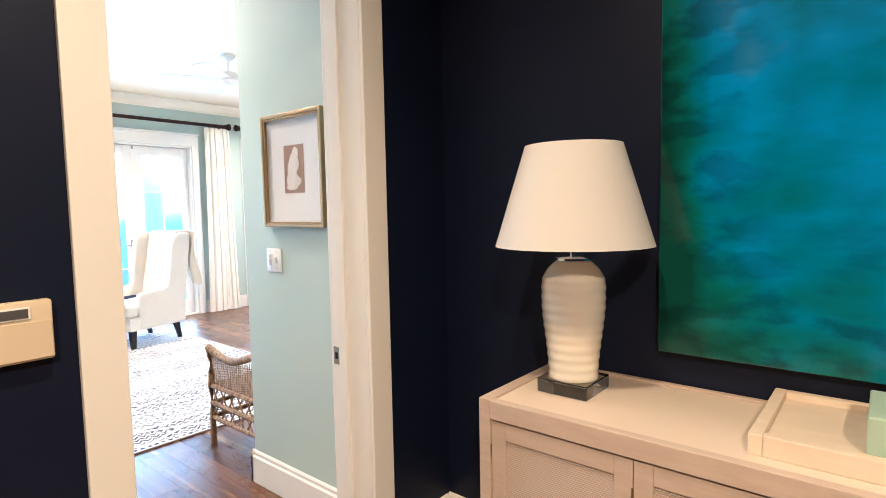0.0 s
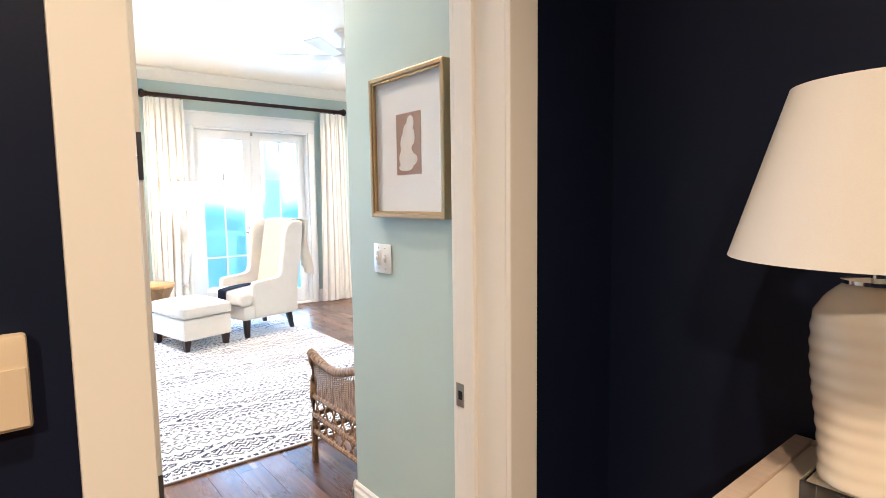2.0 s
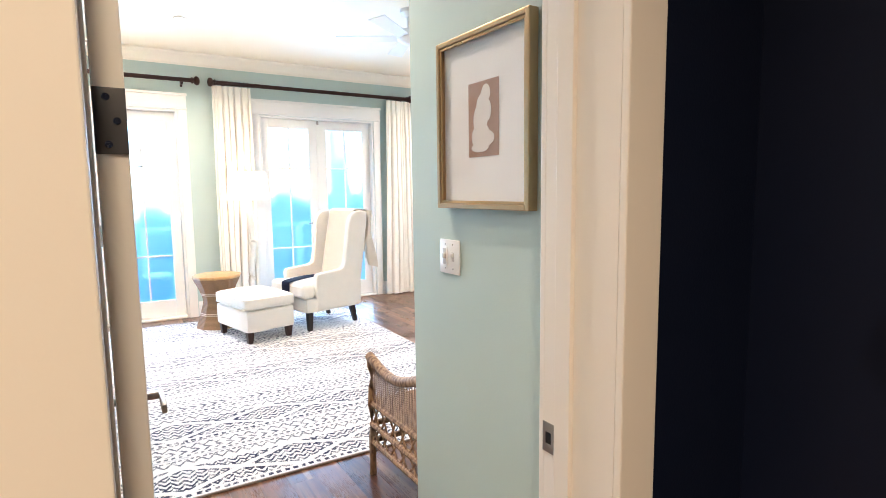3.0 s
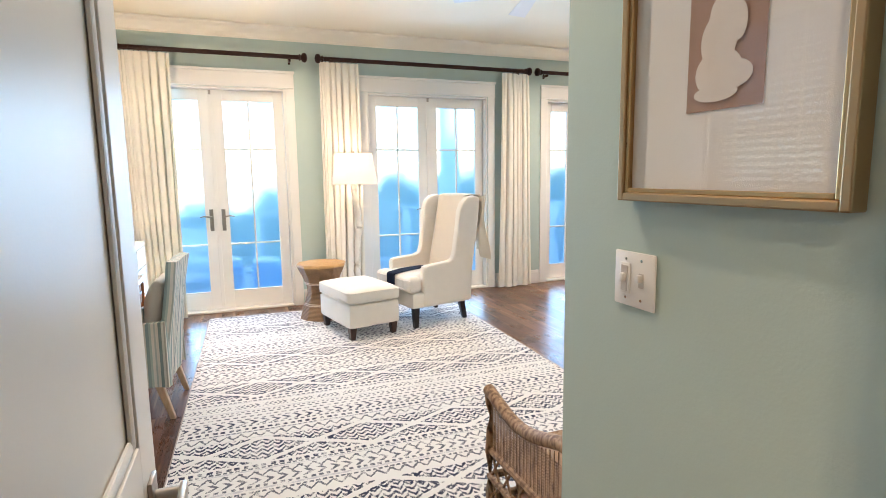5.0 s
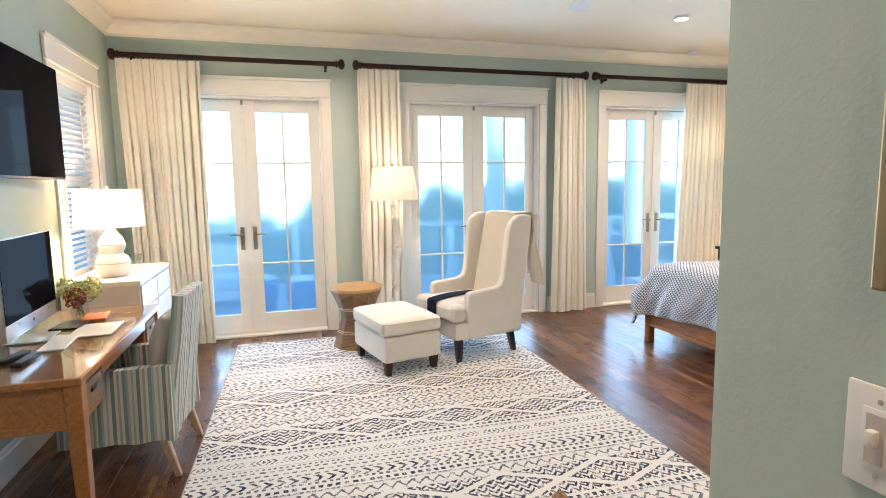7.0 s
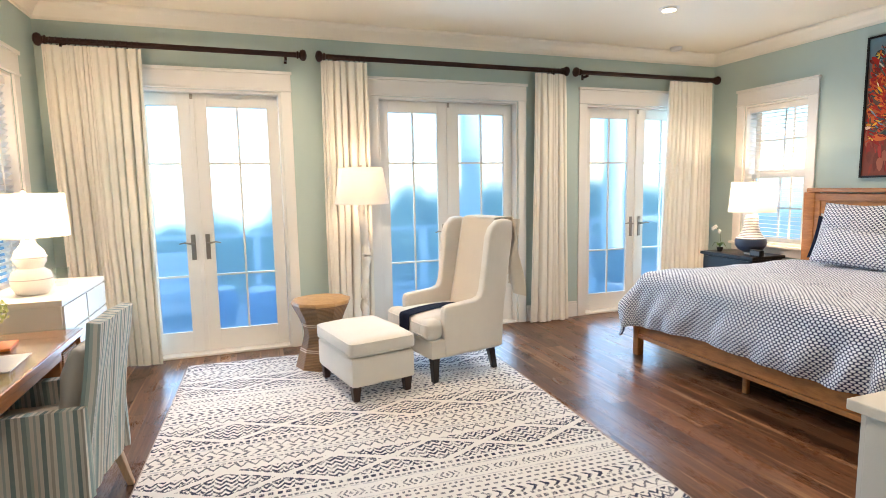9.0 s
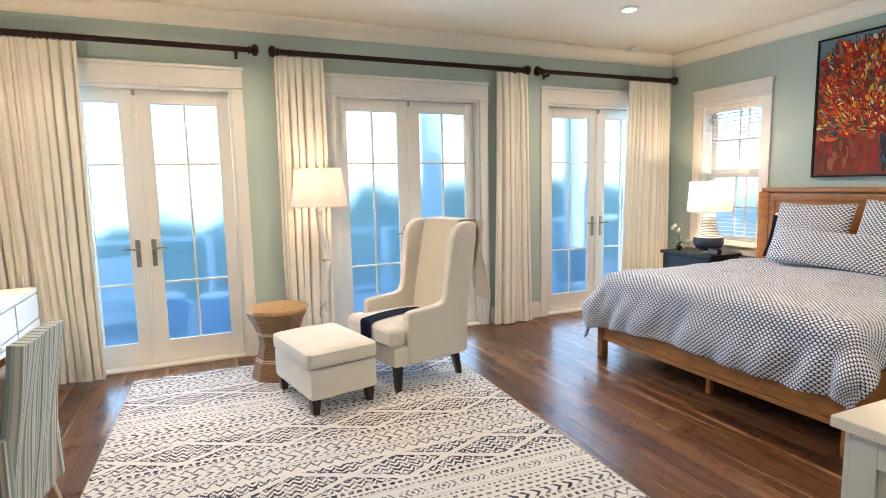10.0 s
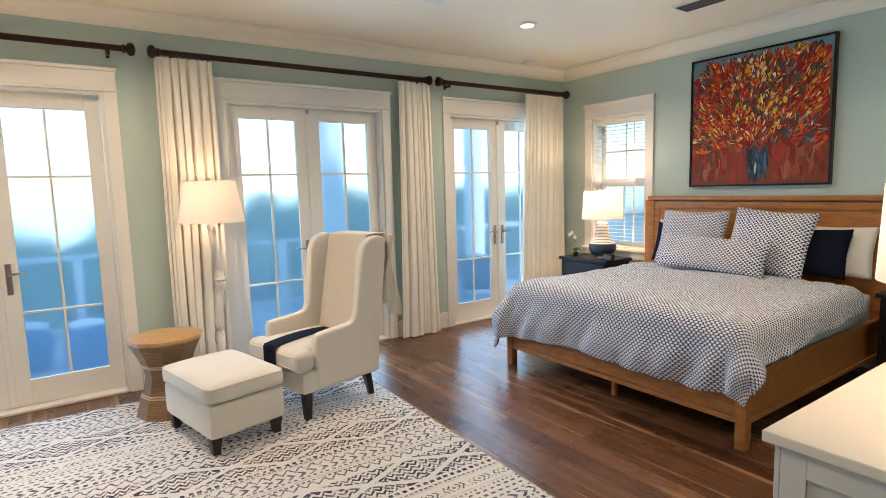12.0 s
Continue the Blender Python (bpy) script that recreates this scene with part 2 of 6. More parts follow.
def sheet(nu, nv, fn, thick=0.0, uv=None):
    """A grid whose points come from fn(u, v), u and v from 0 to 1; thick gives it a back."""
    bm = bmesh.new()
    g = [[bm.verts.new(fn(i / nu, j / nv)) for j in range(nv + 1)] for i in range(nu + 1)]
    lay = bm.loops.layers.uv.new("UVMap") if uv else None
    for i in range(nu):
        for j in range(nv):
            f = bm.faces.new((g[i][j], g[i + 1][j], g[i + 1][j + 1], g[i][j + 1]))
            if uv:
                for lp, (a, b) in zip(f.loops, ((i, j), (i + 1, j), (i + 1, j + 1), (i, j + 1))):
                    lp[lay].uv = (a / nu * uv[0], b / nv * uv[1])
    if thick:
        bm.normal_update()
        front = bm.faces[:]
        back = [[bm.verts.new(v.co - v.normal * thick) for v in row] for row in g]
        new_faces = []
        for i in range(nu):
            for j in range(nv):
                new_faces.append(((i, j), (i, j + 1), (i + 1, j + 1), (i + 1, j)))
        for q in new_faces:
            f = bm.faces.new([back[a][b] for a, b in q])
            if uv:
                for lp, (a, b) in zip(f.loops, q):
                    lp[lay].uv = (a / nu * uv[0], b / nv * uv[1])
        rim = [(i, 0) for i in range(nu + 1)] + [(nu, j) for j in range(1, nv + 1)] + [(i, nv) for i in range(nu - 1, -1, -1)] + [(0, j) for j in range(nv - 1, 0, -1)]
        for (a, b), (c, d) in zip(rim, rim[1:] + rim[:1]):
            f = bm.faces.new((g[c][d], g[a][b], back[a][b], back[c][d]))
            if uv:
                du = (-abs(thick) if a == c == 0 else abs(thick) if a == c == nu else 0.0)
                for lp, (p, q), k in zip(f.loops, ((c, d), (a, b), (a, b), (c, d)), (0, 0, 1, 1)):
                    lp[lay].uv = (p / nu * uv[0] + du * k, q / nv * uv[1])
        if thick < 0:
            bmesh.ops.reverse_faces(bm, faces=bm.faces[:])
    return bm


def smoothstep(a, b, x):
    t = max(0.0, min(1.0, (x - a) / (b - a)))
    return t * t * (3 - 2 * t)


# ---- structure ----
CZ = 2.985
XW, YN, YS, YA, XE, XN, XM, XB, YV = -7.41, 6.22, -0.64, 1.404, -2.40, -1.298, -1.395, -1.49, 1.70
bm = boxed(-7.6, -0.84, -0.12, 2.7, YV + 0.12, -0.012)
box(bm, -7.6, YV + 0.12, -0.12, XE + 0.14, 6.42, -0.012)
floor = fixed("floor", bm, DARKLEG, "dark subfloor under walnut floor planks", "floor")
bm = boxed(-7.61, -1.0, CZ, 2.7, YV + 0.12, CZ + 0.12)
box(bm, -7.61, YV + 0.12, CZ, XE + 0.14, 6.42, CZ + 0.12)
fixed("ceiling", bm, CEIL, "plain warm white painted ceiling", "ceiling")


def wall_with_openings(name, axis, face, back, a0, a1, z1, openings, material, label):
    """A wall along x or y with (from, to, sill, head) openings through it."""
    bm = bmesh.new()

    def put(p, q, z0, zt):
        if q - p > 1e-4 and zt - z0 > 1e-4:
            if axis == "y":
                box(bm, back, p, z0, face, q, zt)
            else:
                box(bm, p, back, z0, q, face, zt)
    at = a0
    for o0, o1, s, h in openings:
        put(at, o0, 0, z1), put(o0, o1, 0, s), put(o0, o1, h, z1)
        at = o1
    put(at, a1, 0, z1)
    return fixed(name, bm, material, label, "wall")


HALF, HEAD = 0.75, 2.36
wall_with_openings("wall_west", "y", XW, XW - 0.2, -1.0, 6.42, CZ, [(y - HALF, y + HALF, 0, HEAD) for y in DOORS], AQUA, "pale aqua painted wall with three french doors")
NWIN, SWIN, EWIN = (-6.95, -6.20, 0.80, 2.33), (-6.90, -6.05, 0.80, 2.33), (-3.87, -3.12, 1.0, 2.33)
wall_with_openings("wall_north", "x", YN, YN + 0.2, XW, XE + 0.14, CZ, [NWIN], AQUA, "pale aqua painted wall behind the bed")
wall_with_openings("wall_south", "x", YS, YS - 0.2, XW, XM, CZ, [SWIN, EWIN], AQUA, "pale aqua painted wall behind the desk")
fixed("wall_corridor", boxed(XE, YA, 0, XB, YA + 0.14, CZ), AQUA, "pale aqua wall beside the bedroom door", "wall")
fixed("wall_east", boxed(XE, YA + 0.14, 0, XE + 0.14, YN, CZ), AQUA, "pale aqua painted wall behind the dresser", "wall")
DY0, DY1, DTOP = 0.385, 1.25, 2.44
wall_with_openings("wall_entry", "y", XM, XB, YS, YA + 0.14, CZ, [(DY0, DY1, 0, DTOP)], AQUA, "pale aqua side of the entry wall")
wall_with_openings("wall_navy_west", "y", XN, XM, -3.2, YV, CZ, [(DY0, DY1, 0, DTOP)], NAVY, "dark navy painted wall with the open doorway")
fixed("wall_navy_north", boxed(XM, YV, 0, 2.7, YV + 0.12, CZ), NAVY, "dark navy painted wall behind the sideboard", "wall")
fixed("wall_navy_east", boxed(2.6, -3.2, 0, 2.7, YV, CZ), NAVY, "dark navy painted wall", "wall")
fixed("wall_navy_south", boxed(XN, -3.3, 0, 2.7, -3.2, CZ), NAVY, "dark navy painted wall", "wall")
fixed("floor_entry", boxed(-1.5, -3.3, -0.12, 2.7, -0.641, 0.0), FLOORWOOD, "walnut floor of the navy room", "floor")
fixed("ceiling_entry", boxed(-1.5, -3.3, CZ, 2.7, -1.0, CZ + 0.1), CEIL, "white ceiling of the navy room", "ceiling")


def moulding(p, q, prof, normal):
    """A profile of (out, z) pairs swept from p to q along a wall whose face looks along normal."""
    bm = bmesh.new()
    ends = []
    for e in (p, q):
        ends.append([bm.verts.new((e[0] + normal[0] * o, e[1] + normal[1] * o, z)) for o, z in prof])
    n = len(prof)
    for i in range(n):
        bm.faces.new((ends[0][i], ends[0][(i + 1) % n], ends[1][(i + 1) % n], ends[1][i]))
    bm.faces.new(ends[0][::-1]), bm.faces.new(ends[1])
    bmesh.ops.recalc_face_normals(bm, faces=bm.faces[:])
    return bm


c = CZ - 0.003
CROWNP = paint("cream_crown_paint", (0.89, 0.835, 0.72), 0.45, 0.03, 0.0003)
CROWN = [(0.002, c - 0.135), (0.014, c - 0.135), (0.016, c - 0.112), (0.03, c - 0.085), (0.06, c - 0.045), (0.092, c - 0.022), (0.095, c), (0.002, c)]
for p, q, n in (((XW, YS), (XW, YN), (1, 0)), ((XW, YN), (XE, YN), (0, -1)), ((XW, YS), (XB, YS), (0, 1))):
    fixed("crown_trim", moulding(p, q, CROWN, n), CROWNP, "white crown moulding along the ceiling", "moulding")
BASE = [(0.002, 0.0), (0.018, 0.0), (0.018, 0.14), (0.011, 0.15), (0.011, 0.165), (0.005, 0.175), (0.002, 0.175)]
edges = [YS] + [v for y in DOORS for v in (y - HALF - 0.1, y + HALF + 0.1)] + [YN]
runs = [((XW, a), (XW, b), (1, 0)) for a, b in zip(edges[::2], edges[1::2])]
runs += [((XW, YN), (XE, YN), (0, -1)), ((XW, YS), (XB, YS), (0, 1)), ((XE - 0.018, YA), (XB - 0.02, YA), (0, -1)), ((XE, YA - 0.018), (XE, YN), (-1, 0)),
         ((XN, YV), (2.6, YV), (0, -1)), ((XN, 1.33), (XN, YV - 0.02), (1, 0)), ((XN, -3.2), (XN, 0.295), (1, 0))]
for p, q, n in runs:
    fixed("baseboard", moulding(p, q, BASE, n), WHITE, "tall white painted baseboard", "baseboard")


def casing(name, axis, face, out, a0, a1, top, w=0.105, z0=0.0, cap=True, sill=False, both=1):
    """Craftsman casing: two legs, a taller head and a projecting cap."""
    root = thing(name, pose(0, 0, 0), "white painted craftsman casing", "trim", "", "structure")

    def b(p, q, za, zb, d, bev=0.003, nm="casing_leg"):
        o0, o1 = face + out * 0.002, face + out * d
        lo, hi = min(o0, o1), max(o0, o1)
        part(nm, boxed(lo, p, za, hi, q, zb, bevel=bev) if axis == "y" else boxed(p, lo, za, q, hi, zb, bevel=bev), WHITE, root, smooth=None)
    b(a0 - w, a0, z0, top, 0.02), b(a1, a1 + w, z0, top, 0.02)
    if cap:
        b(a0 - w - 0.005, a1 + w + 0.005, top + 0.001, top + 0.018, 0.03, nm="bead")
        b(a0 - w, a1 + w, top + 0.019, top + 0.15, 0.022, nm="head_board")
        b(a0 - w - 0.010, a1 + w + 0.010, top + 0.151, top + 0.178, 0.034, nm="cap")
    if sill:
        b(a0 - w - 0.02, a1 + w + 0.02, z0 - 0.025, z0 - 0.001, 0.05, nm="window_stool")
        b(a0 - w, a1 + w, z0 - 0.115, z0 - 0.026, 0.018, nm="apron")
    return root


# ---- glass ----
def make_glass(name, tint=(1, 1, 1), gloss=0.03):
    """Thin clear glass: see-through, with gloss that grows towards grazing angles."""
    m = bpy.data.materials.new(name)
    m.use_nodes = True
    nt = m.node_tree
    nt.nodes.clear()
    out, mixn = nt.nodes.new("ShaderNodeOutputMaterial"), nt.nodes.new("ShaderNodeMixShader")
    tr, gl, lw = nt.nodes.new("ShaderNodeBsdfTransparent"), nt.nodes.new("ShaderNodeBsdfGlossy"), nt.nodes.new("ShaderNodeLayerWeight")
    tr.inputs[0].default_value = (*tint, 1)
    gl.inputs["Roughness"].default_value = 0.015
    lw.inputs[0].default_value = 0.5
    fac = S(nt, lw.outputs["Facing"]).pow(5.0) * 0.6 + gloss
    nt.links.new(fac.s, mixn.inputs[0]), nt.links.new(tr.outputs[0], mixn.inputs[1])
    nt.links.new(gl.outputs[0], mixn.inputs[2]), nt.links.new(mixn.outputs[0], out.inputs[0])
    return m


def misted_haze_glass(name):
    """Window glass under a film of condensation, with outdoor haze put into its blue tint: it softens and veils what
    lies beyond.
    """
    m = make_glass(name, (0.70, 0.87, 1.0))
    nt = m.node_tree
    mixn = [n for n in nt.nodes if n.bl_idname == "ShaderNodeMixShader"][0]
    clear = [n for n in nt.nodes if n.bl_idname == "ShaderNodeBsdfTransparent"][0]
    blur, haze = nt.nodes.new("ShaderNodeBsdfRefraction"), nt.nodes.new("ShaderNodeBsdfTranslucent")
    # blue blur and scatter colours take the place of hazy air beyond the panes
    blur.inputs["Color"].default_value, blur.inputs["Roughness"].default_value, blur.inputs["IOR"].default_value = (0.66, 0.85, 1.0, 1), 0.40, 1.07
    haze.inputs[0].default_value = (0.34, 0.72, 1.0, 1)
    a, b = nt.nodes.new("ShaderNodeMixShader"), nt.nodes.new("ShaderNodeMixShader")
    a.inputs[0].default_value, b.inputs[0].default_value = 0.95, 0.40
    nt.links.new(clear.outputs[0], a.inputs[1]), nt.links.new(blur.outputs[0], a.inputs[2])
    nt.links.new(a.outputs[0], b.inputs[1]), nt.links.new(haze.outputs[0], b.inputs[2])
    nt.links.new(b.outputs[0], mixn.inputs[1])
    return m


GLASS = misted_haze_glass("misted_haze_window_glass")


def pane(bm, parent, name="pane"):
    ob = part(name, bm, GLASS, parent, smooth=None)
    ob.visible_shadow = False
    return ob


def pane_sheet(axis, at, a, b, z0, z1):
    bm = bmesh.new()
    q = [(at, a, z0), (at, b, z0), (at, b, z1), (at, a, z1)] if axis == "y" else [(a, at, z0), (b, at, z0), (b, at, z1), (a, at, z1)]
    bm.faces.new([bm.verts.new(v) for v in q])
    return bm


# ---- french doors ----
def french_door(n, yc):
    casing("trim_door_%d" % n, "y", XW, 1, yc - HALF, yc + HALF, HEAD, 0.092)
    root = thing("door_%d" % n, pose(0, 0, 0), "pair of closed white glazed french doors", "french door", "", "structure")
    x0, x1 = -7.545, -7.50
    for s in (-1, 1):
        part("jamb", boxed(XW - 0.2, yc + s * HALF, 0.0, XW - 0.002, yc + s * (HALF - 0.022), HEAD, bevel=0.002), WHITE, root, smooth=None)
    part("head_jamb", boxed(XW - 0.2, yc - HALF + 0.022, HEAD - 0.022, XW - 0.002, yc + HALF - 0.022, HEAD), WHITE, root, smooth=None)
    part("threshold", boxed(XW - 0.2, yc - HALF + 0.022, 0.0, XW + 0.012, yc + HALF - 0.022, 0.02, bevel=0.004), WHITE, root, smooth=None)
    for s in (-1, 1):
        a, b = sorted((yc + s * 0.003, yc + s * (HALF - 0.026)))
        leaf = part("leaf", boxed(x0, a, 0.024, x1, a + 0.115, HEAD - 0.026, bevel=0.003), WHITE, root, smooth=None)
        g0, g1 = a + 0.115, b - 0.1
        if s < 0:
            g0, g1 = a + 0.1, b - 0.115
        bl = bmesh.new()
        box(bl, x0, a, 0.024, x1, g0, HEAD - 0.026, 0.003), box(bl, x0, g1, 0.024, x1, b, HEAD - 0.026, 0.003)
        box(bl, x0, g0, 0.024, x1, g1, 0.215, 0.003), box(bl, x0, g0, 2.225, x1, g1, HEAD - 0.026, 0.003)
        old = leaf.data
        leaf.data = mesh_of("leaf", bl, WHITE)
        bpy.data.meshes.remove(old)
        gm = (g0 + g1) / 2
        for z in (0.722, 1.728):
            part("muntin", boxed(x0 + 0.006, g0, z - 0.009, x1 - 0.004, g1, z + 0.009, bevel=0.003), WHITE, leaf, smooth=None)
        part("muntin", boxed(x0 + 0.008, gm - 0.009, 0.215, x1 - 0.006, gm + 0.009, 2.225, bevel=0.003), WHITE, leaf, smooth=None)
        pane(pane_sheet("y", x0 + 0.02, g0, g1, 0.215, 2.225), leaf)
        # lever on a long plate
        hy = yc + s * 0.06
        h = part("handle", boxed(x1, hy - 0.019, 0.87, x1 + 0.008, hy + 0.019, 1.10, bevel=0.003), STEEL, leaf, "brushed nickel lever handle", smooth=None)
        lev = tube([(x1 + 0.006, hy, 1.02), (x1 + 0.045, hy, 1.02), (x1 + 0.052, hy + s * 0.02, 1.022), (x1 + 0.05, hy + s * 0.07, 1.03), (x1 + 0.05, hy + s * 0.11, 1.022)], [0.009, 0.009, 0.009, 0.007, 0.005])
        part("lever", lev, STEEL, h)
    part("astragal", boxed(x1, yc - 0.018, 0.03, x1 + 0.012, yc + 0.018, HEAD - 0.03, bevel=0.003), WHITE, root, smooth=None)
    part("flush_bolt", boxed(x1 + 0.012, yc - 0.012, HEAD - 0.075, x1 + 0.024, yc + 0.012, HEAD - 0.03, bevel=0.002), STEEL, root, smooth=None)


for i, y in enumerate(DOORS):
    french_door(i + 1, y)


# ---- sash windows with blinds ----
SLAT = paint("white_blind_slat", (0.88, 0.87, 0.84), 0.4, 0.02)
see_through(SLAT, (0.92, 0.92, 0.90), 0.45)


def sash_window(n, win, face, out, tilt):
    x0, x1, z0, z1 = win
    casing("trim_window_%d" % n, "x", face, out, x0, x1, z1, 0.1, z0, sill=True)
    root = thing("window_%d" % n, pose(0, 0, 0), "white sash window with wooden slat blind", "window", "", "structure")

    def yy(d):
        return face - out * d

    def b(nm, p, za, q, zb, d0, d1, parent=root, bev=0.002):
        lo, hi = sorted((yy(d0), yy(d1)))
        return part(nm, boxed(p, lo, za, q, hi, zb, bevel=bev), WHITE, parent, smooth=None)
    b("window_frame", x0, z0, x0 + 0.022, z1, 0.002, 0.2), b("window_frame", x1 - 0.022, z0, x1, z1, 0.002, 0.2)
    b("window_frame", x0 + 0.022, z1 - 0.022, x1 - 0.022, z1, 0.002, 0.2), b("window_sill", x0 + 0.022, z0, x1 - 0.022, z0 + 0.022, 0.002, 0.2)
    zm, a, c2 = (z0 + z1) / 2, x0 + 0.022, x1 - 0.022
    for za, zb, d in ((zm, z1 - 0.022, 0.15), (z0 + 0.022, zm, 0.11)):
        sash = b("sash", a, za, a + 0.045, zb, d, d + 0.035)
        b("sash_rail", c2 - 0.045, za, c2, zb, d, d + 0.035, sash), b("sash_rail", a + 0.045, za, c2 - 0.045, za + 0.045, d, d + 0.035, sash)
        b("sash_rail", a + 0.045, zb - 0.045, c2 - 0.045, zb, d, d + 0.035, sash)
        xm = (a + c2) / 2
        b("muntin", xm - 0.009, za + 0.045, xm + 0.009, zb - 0.045, d + 0.004, d + 0.03, sash)
        b("muntin", a + 0.045, (za + zb) / 2 - 0.009, c2 - 0.045, (za + zb) / 2 + 0.009, d + 0.006, d + 0.028, sash)
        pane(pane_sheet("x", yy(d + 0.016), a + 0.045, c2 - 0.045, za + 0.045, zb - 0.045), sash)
    # blind
    lo, hi = sorted((yy(0.03), yy(0.09)))
    blind = tagged(part("window_blind", boxed(a + 0.004, lo, z1 - 0.085, c2 - 0.004, hi, z1 - 0.024, bevel=0.004), WHITE, None, smooth=None), "white slatted wooden blind hanging in the window", "blind")
    slat = mesh_of("slat", boxed(-(c2 - a) / 2 + 0.006, -0.024, -0.0014, (c2 - a) / 2 - 0.006, 0.024, 0.0014), SLAT)
    z = z1 - 0.11
    while z > z0 + 0.05:
        ob = new("slat", slat)
        ob.parent = blind
        ob.matrix_basis = pose((a + c2) / 2, yy(0.062), z, out * tilt)
        z -= 0.043
    for fx in (0.22, 0.78):
        xx = a + (c2 - a) * fx
        ob = part("ladder_tape", boxed(xx - 0.012, yy(0.035) - 0.0006, z0 + 0.04, xx + 0.012, yy(0.035) + 0.0006, z1 - 0.085), WHITE, blind, smooth=None)


sash_window(1, NWIN, YN, -1, 0)
sash_window(2, SWIN, YS, 1, 40)
sash_window(3, EWIN, YS, 1, 30)


# ---- entry door frame ----
casing("trim_entry_navy", "y", XN, 1, DY0 + 0.02, DY1 - 0.02, DTOP, 0.103)
casing("trim_entry_room", "y", XB, -1, DY0 + 0.02, DY1 - 0.02, DTOP, 0.103)
jambs = thing("entry_jamb", pose(0, 0, 0), "white door jamb with strike plate", "door frame", "", "structure")
part("jamb", boxed(XB - 0.002, DY0, 0, XN + 0.002, DY0 + 0.02, DTOP - 0.02), WHITE, jambs, smooth=None)
right_jamb = part("jamb", boxed(XB - 0.002, DY1 - 0.02, 0, XN + 0.002, DY1, DTOP - 0.02), WHITE, jambs, smooth=None)
part("head_jamb", boxed(XB - 0.002, DY0, DTOP - 0.02, XN + 0.002, DY1, DTOP), WHITE, jambs, smooth=None)
for ya, yb in ((DY0 + 0.02, DY0 + 0.025), (DY1 - 0.032, DY1 - 0.02)):
    part("door_stop", boxed(-1.45, ya, 0, -1.405, yb, DTOP - 0.02, bevel=0.002), WHITE, jambs, smooth=None)
st = part("strike_plate", boxed(-1.495, DY1 - 0.0225, 0.84, -1.457, DY1 - 0.02, 0.91, bevel=0.001), STEEL, right_jamb, "nickel strike plate")
part("latch_hole", boxed(-1.484, DY1 - 0.0235, 0.862, -1.468, DY1 - 0.0225, 0.888), BLACK, st, smooth=None)
# ---- entry door leaf, open into the bedroom ----
door = thing("door_entry", pose(XB - 0.008, 0.432, 0, 0, 0, 178.8), "white panelled entry door standing open", "door", "", "structure")
DH, DW, DT = 2.41, 0.81, 0.02
for a, b_ in ((0, 0.115), (DW - 0.115, DW)):
    st_ = part("stile", boxed(a, -DT, 0.01, b_, DT, DH, bevel=0.002), WHITE, door, smooth=None)
    hinge_stile, leaf = (st_, st_) if a == 0 else (hinge_stile, st_)
for za, zb in ((0.01, 0.25), (0.86, 1.0), (DH - 0.125, DH)):
    part("rail", boxed(0.115, -DT, za, DW - 0.115, DT, zb, bevel=0.002), WHITE, door, smooth=None)
for za, zb in ((0.25, 0.86), (1.0, DH - 0.125)):
    pan = part("panel", boxed(0.115, -0.007, za, DW - 0.115, 0.007, zb), WHITE, door, smooth=None)
    for s in (-1, 1):
        for p in ((0.115, za, 0.14, zb), (DW - 0.14, za, DW - 0.115, zb), (0.14, za, DW - 0.14, za + 0.025), (0.14, zb - 0.025, DW - 0.14, zb)):
            part("panel_moulding", boxed(p[0], s * 0.007, p[1], p[2], s * 0.017, p[3], bevel=0.007), WHITE, pan, smooth=30)
for z in (0.17, 0.85, 1.53, 2.21):
    h = part("hinge", boxed(-0.004, -0.02, z - 0.045, 0.0, 0.02, z + 0.045, bevel=0.001), GREY, hinge_stile, "dark bronze hinge leaf")
    for dz, dy in ((-0.032, 0.004), (0, -0.008), (0.032, 0.004)):
        part("screw", lathe([(0.005, -0.0055), (0.005, -0.004)], 10), CHROME, h, m=pose(0.0002, dy, z + dz, 0, 90, 0))
for s in (-1, 1):
    bm = bmesh.new()
    box(bm, DW - 0.09, s * DT, 0.85, DW - 0.04, s * (DT + 0.008), 0.92, 0.002)
    tube([(DW - 0.065, s * DT, 0.885), (DW - 0.065, s * (DT + 0.055), 0.885)], 0.011, 10, bm)
    box(bm, DW - 0.19, s * (DT + 0.045), 0.873, DW - 0.05, s * (DT + 0.058), 0.897, 0.004)
    part("lever", bm, STEEL, leaf, "brushed nickel lever handle")

# hinge plate on the jamb
for z in (0.17, 0.85, 1.53, 2.21):
    part("hinge_plate", boxed(XB, DY0 + 0.02, z - 0.05, XB + 0.035, DY0 + 0.0225, z + 0.05, bevel=0.001), GREY, jambs, "dark bronze hinge leaf")

